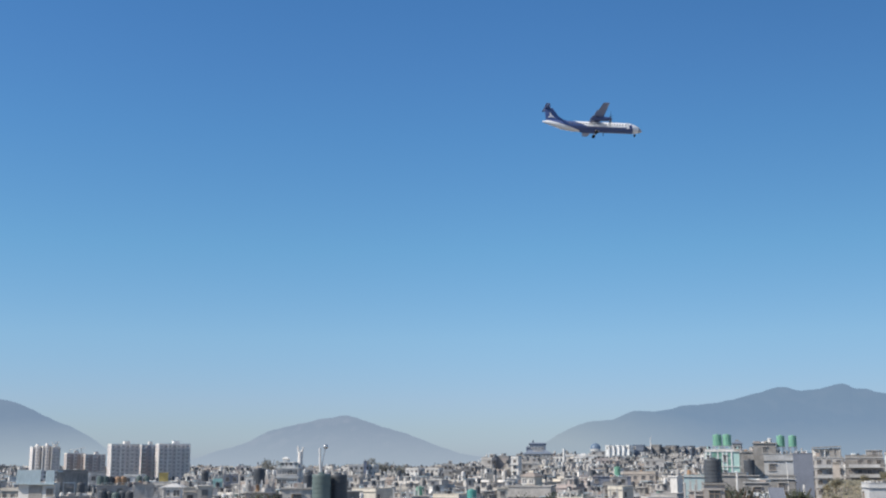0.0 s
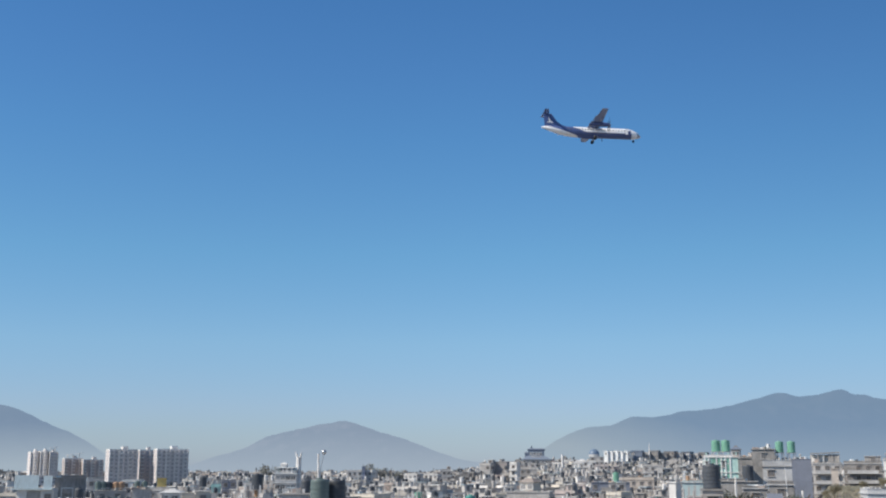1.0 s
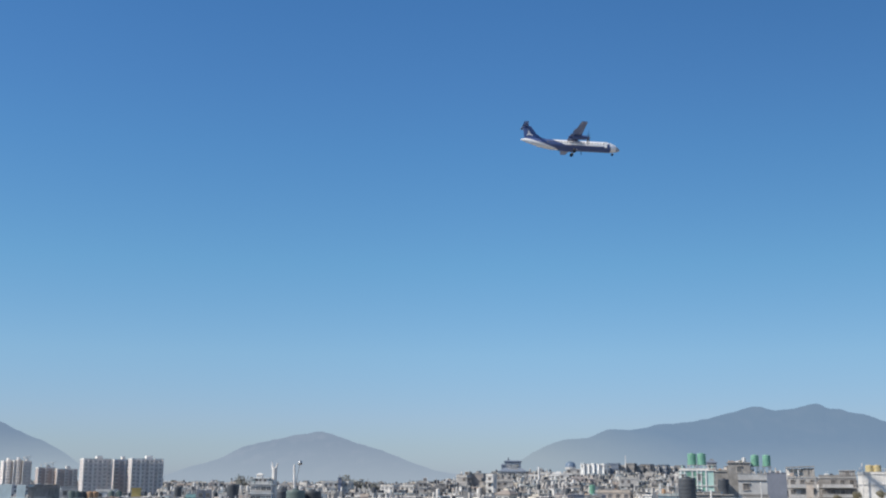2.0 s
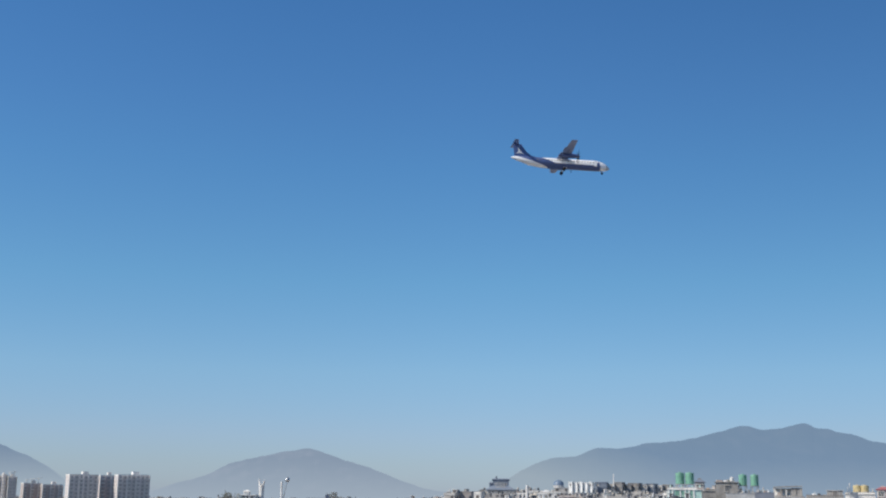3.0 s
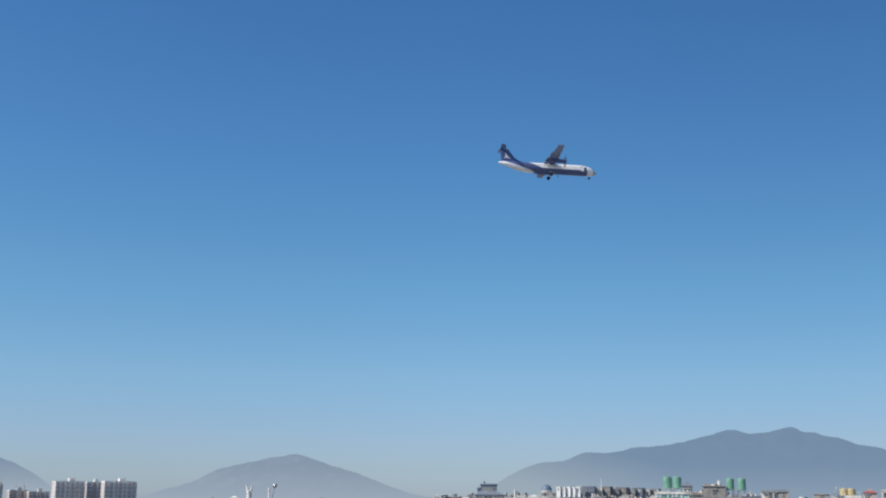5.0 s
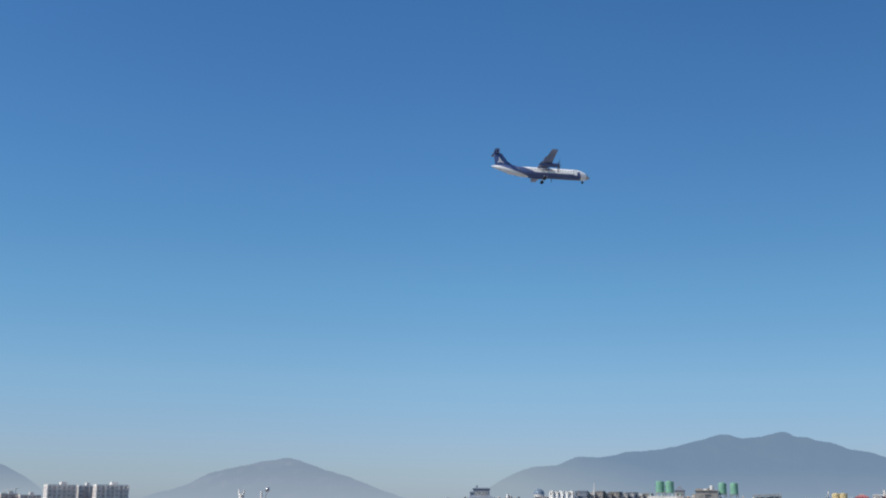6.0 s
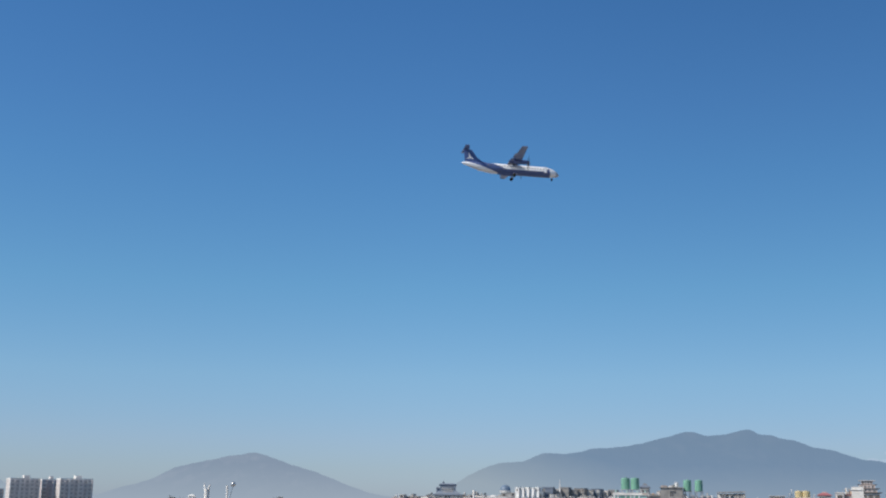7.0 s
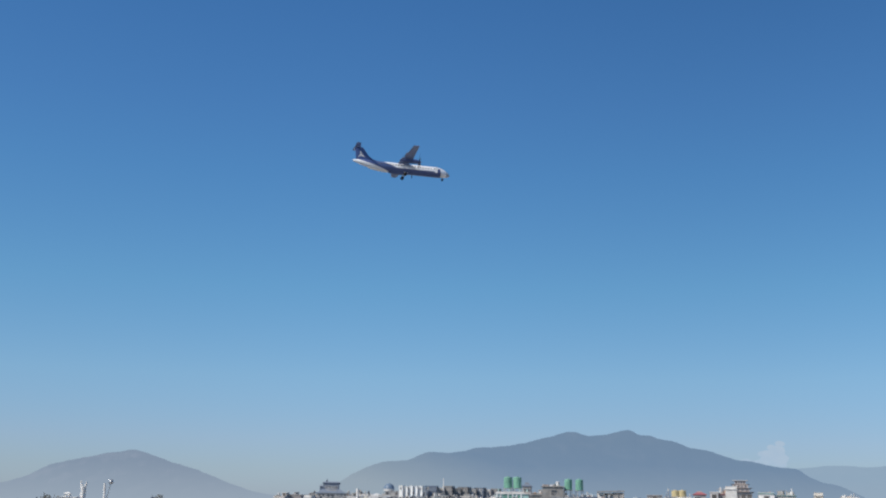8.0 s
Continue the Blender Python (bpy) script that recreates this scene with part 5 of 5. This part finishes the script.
def city():
    rng = random.Random(7)
    made = 0
    d = 168.0
    while d < 520:
        gap = 8.6 + d * 0.004
        az = -23 + rng.uniform(0, 1)
        while az < 33:
            a, r = az + rng.uniform(-0.3, 0.3) * math.degrees(gap / d), d + rng.uniform(-4, 4)
            az += math.degrees(gap / d) * rng.uniform(0.85, 1.3)
            x, y = r * math.sin(radians(a)), r * math.cos(radians(a))
            w, dep = rng.uniform(4.5, 8.2), rng.uniform(5.5, 8.5)
            if (17 < a < 22.5 and 215 < r < 370) or not free(x, y + dep / 2, max(w, dep) * 0.42) or made >= 300:
                continue
            near = r < 250
            high = EYE.z - r * math.tan(radians(rng.uniform(1.0, 1.75))) if near else roof_limit(a, r, rng)
            top = min(high, clear_top(x, y, w) - (1.8 if near else 2.6))
            if top < terrain(x, y) + 4:
                continue
            wall, word = rng.choice(WALLS)
            trim = rng.choice([WHITE, GREY, GREY, wall])
            room = rng.choice([0, 1, -1, 1])
            cols = rng.choice([0, 0, 3, 4])
            extra = " with a stair room" if room else (" with bare columns" if cols else " with a plain flat roof")
            top -= 1.2 if room else 0
            house(x, y, w, top, dep, wall, trim, word + " flat-roofed city house" + extra, turn=rng.uniform(-52, 22), floors=2, win=rng.randrange(3), rate=0.8, room=room,
                  cols=cols if not room else 0, parapet=rng.choice([0.5, 0.9, 1.0]), balcony=rng.random() < 0.2, group="city houses", rnd=rng, sides=False)
            made += 1
            if rng.random() < 0.6:
                mat, word = rng.choice([(BLACKTANK, "black")] * 5 + [(WHITETANK, "white"), (GREENTANK, "green")])
                a, b = x + rng.uniform(-w * 0.3, w * 0.3), y + rng.uniform(2, dep - 2)
                if roof_under(a, b, top - 0.3) < top - 3:
                    continue
                tank(a, b, top - 0.3, rng.uniform(0.5, 0.75), rng.uniform(1.4, 1.9), mat, word + " plastic water tank on a house roof")
        d += gap * rng.uniform(0.9, 1.2)


city()


def clutter():
    """Posts, pipes, drums, sheets and boxes on the nearer roofs, too many to count."""
    rng = random.Random(3)
    s = Shape()
    for x, y, turn, w, dep, z in list(roofs):
        if w < 3.5 or math.hypot(x, y) > 560:
            continue
        c, sn = math.cos(turn), math.sin(turn)
        top = clear_top(x, y, w) - z
        for _ in range(rng.randrange(11, 21)):
            u, v = rng.uniform(-0.46, 0.46) * w, rng.uniform(-0.46, 0.3) * dep
            px, py = x + u * c - v * sn, y + u * sn + v * c
            k, lim = rng.random(), max(0.4, min(2.6, top))
            if k < 0.35:
                s.box(px, py, z - 0.05, 0.26, 0.26, min(lim, rng.uniform(0.9, 2.4)), rng.choice([0, 0, 1, 2]), turn)
            elif k < 0.55:
                h = min(lim, rng.uniform(1.2, 2.6))
                s.rod((px, py, z - 0.05), (px + rng.uniform(-0.3, 0.3), py, z + h), 0.05, n=5, mat=rng.choice([1, 3]))
            elif k < 0.72:
                r = rng.uniform(0.3, 0.5)
                s.lathe([(r, z - 0.02), (r, z + min(lim, 1.1)), (r * 0.6, z + min(lim, 1.1) + 0.12)], 10, (px, py, 0), mat=rng.choice([2, 2, 1, 4, 5]))
            elif k < 0.9:
                s.box(px, py, z - 0.03, rng.uniform(0.6, 2.0), rng.uniform(0.5, 1.2), min(lim, rng.uniform(0.5, 1.5)), rng.choice([0, 1, 2, 6, 7]), turn + rng.uniform(-0.4, 0.4))
            else:
                s.box(px, py, z - 0.03, 0.1, 0.1, min(lim, 1.5), 3, turn)
                s.box(px, py, z + min(lim, 1.5), rng.uniform(1.5, 2.6), 1.4, 0.07, rng.choice([6, 3, 8]), turn)
    tagged(new("rooftop_clutter", s.mesh("rooftop_clutter", [GREY, WHITE, DARK, STEEL, GREENTANK_DULL, ORANGETANK, SKYSHEET, BRICK, ROOFTILE])), "countless posts, pipes, drums and boxes on flat roofs", "clutter", kind="stuff")


clutter()


def far_city():
    """The countless roofs beyond the nearer streets, in one sheet of small houses."""
    rng = random.Random(21)
    s = Shape()
    mats = [WHITE, CREAM, GREY, BRICK, PINK, OCHRE, BLUEGREY, DARK, GLASS, BLACKTANK, STEEL, SKYSHEET]
    pick = [0, 0, 1, 1, 2, 2, 2, 3, 3, 4, 5, 7, 7]
    d = 300.0
    plots = []
    while d < 2500:
        gap = 7.6 + d * 0.0045 + 7 * smooth(900, 1300, d)
        az = -25 + rng.uniform(0, 1)
        while az < 36:
            plots.append((az + rng.uniform(-0.2, 0.2) * math.degrees(gap / d), d + rng.uniform(-0.3, 0.3) * gap))
            az += math.degrees(gap / d) * rng.uniform(0.8, 1.25)
        d += gap * rng.uniform(0.9, 1.3) * (1 if d < 900 else 2.2)
    for az, d in plots:
        if (az > 3 and d > 960) or (17 < az < 22.5 and d < 375):
            continue
        x, y = d * math.sin(radians(az)), d * math.cos(radians(az))
        big = 1 + 0.5 * smooth(700, 1500, d)
        w, dep = rng.uniform(4, 8.5) * big, rng.uniform(5, 8.5) * big
        if not free(x, y, w * 0.42):
            continue
        g = terrain(x, y) - 0.5
        top = roof_limit(az, d, rng) + (rng.choice([0, 0, 0, 2.5, 4]) if d > 900 else rng.choice([0, 0, 0, 0, 1.0]))
        top = min(top, clear_top(x, y, w) - 2.4)
        if top < g + 3:
            continue
        m, turn = rng.choice(pick), rng.uniform(-0.9, 0.35)
        trim = rng.choice([0, 2, 2, m])
        c, sn = math.cos(turn), math.sin(turn)
        at = lambda u, v: (x + u * c - v * sn, y + u * sn + v * c)
        s.box(x, y, g, w, dep, top - g, m, turn)
        for k in range(3):
            s.box(x, y, top - 3 * k - (0.2 if k else 0), w + 0.7, dep + 0.7, 0.22, trim, turn)
        if rng.random() < 0.6:
            for v in (-dep / 2 + 0.1, dep / 2 - 0.1):
                s.box(*at(0, v), top + 0.2, w, 0.16, 0.85, m, turn)
        if rng.random() < 0.65:
            u, v = rng.uniform(-0.25, 0.25) * w, rng.uniform(-0.1, 0.25) * dep
            s.box(*at(u, v), top + 0.22, w * 0.42, dep * 0.42, 2.3, rng.choice([0, 2, m]), turn)
            s.box(*at(u, v), top + 2.52, w * 0.42 + 0.8, dep * 0.42 + 0.8, 0.16, rng.choice([0, 2, 11, 7]), turn)
            s.box(*at(u, v - dep * 0.21 - 0.03), top + 0.6, 0.9, 0.1, 1.5, 8, turn)
        for _ in range(rng.choice([0, 1, 1, 2])):
            p = at(rng.uniform(-0.4, 0.4) * w, rng.uniform(-0.4, 0.1) * dep)
            z = top + rng.choice([0.25, 0.9, 2.7])
            r = rng.uniform(0.5, 0.75)
            s.lathe([(r, z), (r, z + 1.5), (r * 0.5, z + 1.8)], 8, (p[0], p[1], 0), mat=rng.choice([9, 9, 9, 0, 2]))
            s.box(p[0], p[1], top + 0.2, 1.0, 1.0, z - top - 0.2, 2, turn)
        if d < 900:
            for _ in range(rng.choice([0, 2, 3, 4])):
                p = at(rng.uniform(-0.48, 0.48) * w, rng.uniform(-0.48, 0.2) * dep)
                s.box(p[0], p[1], top + 0.2, 0.28, 0.28, rng.uniform(1.0, 2.8), rng.choice([2, 2, 0, 7]), turn)
        cnt = max(2, int(w / 2.3))
        for fl in range(3):
            for i in range(cnt):
                if rng.random() < 0.85:
                    u = -w / 2 + (i + 0.5) * w / cnt
                    s.box(*at(u, -dep / 2 - 0.02), top - 2.2 - 3 * fl, rng.choice([1.2, 1.5]), 0.14, 1.4, 8, turn)
        if rng.random() < 0.3:
            fl = rng.choice([1, 2])
            s.box(*at(0, -dep / 2 - 0.7), top - 3 * fl, w * 0.85, 1.4, 1.0, trim, turn)
    tagged(new("distant_houses", s.mesh("distant_houses", mats)), "countless small pale and brick flat-roofed houses far off", "houses", kind="stuff")
    t = Shape()
    for _ in range(330):
        az = rng.uniform(-24, 12)
        d = rng.uniform(430, 2300) if az < 1 else rng.uniform(430, 800)
        x, y = d * math.sin(radians(az)), d * math.cos(radians(az))
        r = rng.uniform(2.2, 3.4) * (1 + 0.6 * smooth(700, 1500, d))
        cs = leaf_shape(rng, r, 90, 0.32 * r, 0.8, 6)
        k = len(t.v)
        z = min(roof_limit(az, d, rng), clear_top(x, y, 2 * r) - r) - rng.uniform(0, 3) + 2.5 * smooth(900, 1500, d)
        t.v += [(a + x, b + y, c + z) for a, b, c in cs.v]
        t.f += [tuple(k + i for i in q) for q in cs.f]
        t.m += cs.m
        t.rod((x, y, terrain(x, y)), (x, y, z), 0.4, 0.2, 5, 1)
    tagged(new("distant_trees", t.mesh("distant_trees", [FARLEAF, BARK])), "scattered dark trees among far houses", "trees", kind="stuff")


far_city()


# ---- the airliner ----
def airliner(m):
    """A high-winged twin turboprop with a T-tail, wheels down, about 27 m long. Nose along +x."""
    t = thing("airliner", m, "white and navy twin-turboprop airliner on approach, wheels down", "airplane", "")
    prof = [(-13.3, 0.12, 1.05), (-12.6, 0.35, 0.98), (-11, 0.72, 0.78), (-9, 1.05, 0.48), (-7, 1.28, 0.2), (-5, 1.40, 0.05), (-2, 1.435, 0), (3, 1.435, 0), (9, 1.435, 0),
            (10.4, 1.38, -0.05), (11.6, 1.2, -0.16), (12.5, 0.92, -0.32), (13.2, 0.58, -0.48), (13.6, 0.26, -0.58), (13.75, 0.04, -0.6)]
    s, n = Shape(), 28
    for x, r, z in prof:
        for i in range(n):
            a = 2 * math.pi * i / n
            s.v.append((x, r * math.cos(a), z + r * math.sin(a)))
    for j in range(len(prof) - 1):
        for i in range(n):
            k = (i + 1) % n
            s.f.append((j * n + i, j * n + k, j * n + n + k, j * n + n + i)); s.m.append(0)
    s.f += [tuple(range(n)), tuple((len(prof) - 1) * n + i for i in reversed(range(n)))]
    s.m += [0, 0]
    body = part("fuselage", s, LIVERY, t, "white fuselage with a navy sweep", smooth=True)
    pane = Shape().box(0, 0, 0, 0.3, 0.06, 0.42).mesh("cabin_window", GLASS)
    for sgn in (-1, 1):
        for i in range(22):
            x = -6.2 + i * 0.76
            r = 1.40 if x < -4.6 else 1.43
            part("cabin_window", pane, None, body, m=pose(x, sgn * (r - 0.055), 0.28, sgn * 12))
        part("cockpit_window", Shape().hexa([(11.3, sgn * 1.12, 0.28), (12.35, sgn * 0.78, 0.18), (12.3, sgn * 0.5, 0.15), (11.3, sgn * 0.8, 0.28)],
                                            [(11.2, sgn * 0.98, 0.72), (11.95, sgn * 0.68, 0.6), (11.9, sgn * 0.3, 0.6), (11.2, sgn * 0.6, 0.75)]), GLASS, body)
        part("door", Shape().box(9.6 if sgn < 0 else -8.2, sgn * (1.40 if sgn < 0 else 1.1), -0.55, 0.75, 0.1, 1.6), WHITEPAINT, body)
    part("belly_fairing", Shape().lathe([(0.1, -4.2), (0.6, -3.2), (0.8, -1.5), (0.8, 1.0), (0.55, 2.2), (0.1, 3.0)], 16, (0, 0, -0.95), "x"), NAVYPAINT, t, smooth=True)

    def blade(root, tip, le_r, te_r, le_t, te_t, thick, axis):
        """A tapered aerofoil slab between a root and a tip station."""
        q = Shape()
        ring = lambda st, le, te, th: [(le, 0, 0), (le - (le - te) * 0.3, 0, th), (te, 0, 0.01), (le - (le - te) * 0.3, 0, -th * 0.6)]
        pts = []
        for st, le, te, th in ((root, le_r, te_r, thick), (tip, le_t, te_t, thick * 0.55)):
            for x, _, z in ring(st, le, te, th):
                pts.append((x, st[0], st[1] + z) if axis == "y" else (x, z, st[1]))
        q.v = pts
        q.f = [(0, 1, 5, 4), (1, 2, 6, 5), (2, 3, 7, 6), (3, 0, 4, 7), (3, 2, 1, 0), (4, 5, 6, 7)]
        q.m = [0] * 6
        return q

    for sgn in (-1, 1):
        w = part("wing", blade((0, 1.5), (sgn * 4.8, 1.5), 2.3, -0.3, 2.3, -0.3, 0.24, "y"), GREYPAINT, t)
        part("outer_wing", blade((sgn * 4.8, 1.5), (sgn * 13.5, 2.0), 2.3, -0.3, 1.8, 0.25, 0.22, "y"), GREYPAINT, w)
        part("flap", Shape().box(-0.6, sgn * 3.4, 1.12, 0.75, 5.6, 0.08), GREYPAINT, w)
        part("flap", Shape().box(-0.45, sgn * 8.2, 1.25, 0.5, 3.2, 0.07), GREYPAINT, w)
        e = part("engine", Shape().lathe([(0.25, -2.3), (0.5, -1.2), (0.62, 0.2), (0.62, 1.9), (0.5, 2.7), (0.34, 2.95)], 18, (1.1, sgn * 4.05, 1.05), "x"), NAVYPAINT, t, "navy engine nacelle", smooth=True)
        part("spinner", Shape().lathe([(0.33, 3.25), (0.3, 3.5), (0.18, 3.85), (0.03, 4.0)], 14, (0.8, sgn * 4.05, 1.05), "x"), GREYPAINT, e, smooth=True)
        for i in range(6):
            a = i * math.pi / 3 + 0.3
            b = Shape().hexa([(3.3, -0.07, 0.25), (3.42, -0.07, 0.25), (3.5, 0.07, 0.25), (3.38, 0.07, 0.25)], [(3.36, -0.15, 1.95), (3.4, -0.15, 1.95), (3.46, 0.13, 1.95), (3.42, 0.13, 1.95)])
            part("propeller_blade", b, DARKPAINT, e, m=Matrix.Translation((0.8, sgn * 4.05, 1.05)) @ Matrix.Rotation(a, 4, "X"))
        part("tailplane", blade((0, 4.98), (sgn * 3.4, 5.02), -11.1, -12.8, -11.8, -12.9, 0.09, "y"), TAILPAINT, t)
        g = part("main_gear", Shape().rod((0.9, sgn * 1.1, -1.2), (0.9, sgn * 1.7, -2.05), 0.15).rod((1.8, sgn * 1.1, -1.3), (0.95, sgn * 1.6, -1.85), 0.1), STEEL, t)
        for u in (-0.28, 0.28):
            part("tyre", Shape().lathe([(0.22, -0.13), (0.4, -0.13), (0.45, -0.05), (0.45, 0.05), (0.4, 0.13), (0.22, 0.13)], 18, (0.9, sgn * 1.75 + u, -2.0), "y"), TYRE, g, smooth=True)
    fin = Shape()
    outline = [(-5.2, 1.25), (-7.6, 1.75), (-9.0, 2.7), (-10.5, 4.9), (-12.7, 4.9), (-12.35, 1.2), (-9, 0.9)]
    k = len(outline)
    fin.v = [(x, -0.14 if z < 3.5 else -0.07, z) for x, z in outline] + [(x, 0.14 if z < 3.5 else 0.07, z) for x, z in outline]
    fin.f = [tuple(range(k)), tuple(reversed(range(k, 2 * k)))] + [(i, k + i, k + (i + 1) % k, (i + 1) % k) for i in range(k)]
    fin.m = [0] * len(fin.f)
    f = part("tail_fin", fin, NAVYPAINT, t, "navy tail fin")
    for sgn in (-1, 1):
        s = Shape()
        for a0, ln in ((105, 1.3), (215, 1.1), (330, 1.25)):
            a = radians(a0)
            c = Vector((-11.0, sgn * 0.155, 2.75))
            u, v = Vector((math.cos(a), 0, math.sin(a))), Vector((-math.sin(a), 0, math.cos(a)))
            s.face([c - v * 0.28, c + u * ln, c + v * 0.28, c - u * 0.15])
        part("tail_mark", s, WHITEPAINT, f, "plain white three-armed mark")
    g = part("nose_gear", Shape().rod((11.6, 0, -1.2), (11.7, 0, -1.9), 0.12), STEEL, t)
    for u in (-0.2, 0.2):
        part("tyre", Shape().lathe([(0.12, -0.09), (0.26, -0.09), (0.3, 0), (0.26, 0.09), (0.12, 0.09)], 14, (11.7, u, -1.95), "y"), TYRE, g, smooth=True)
    return t


airliner(pose(39.80, 300.37, 114.88, -2.6, 0.8, 5.5))
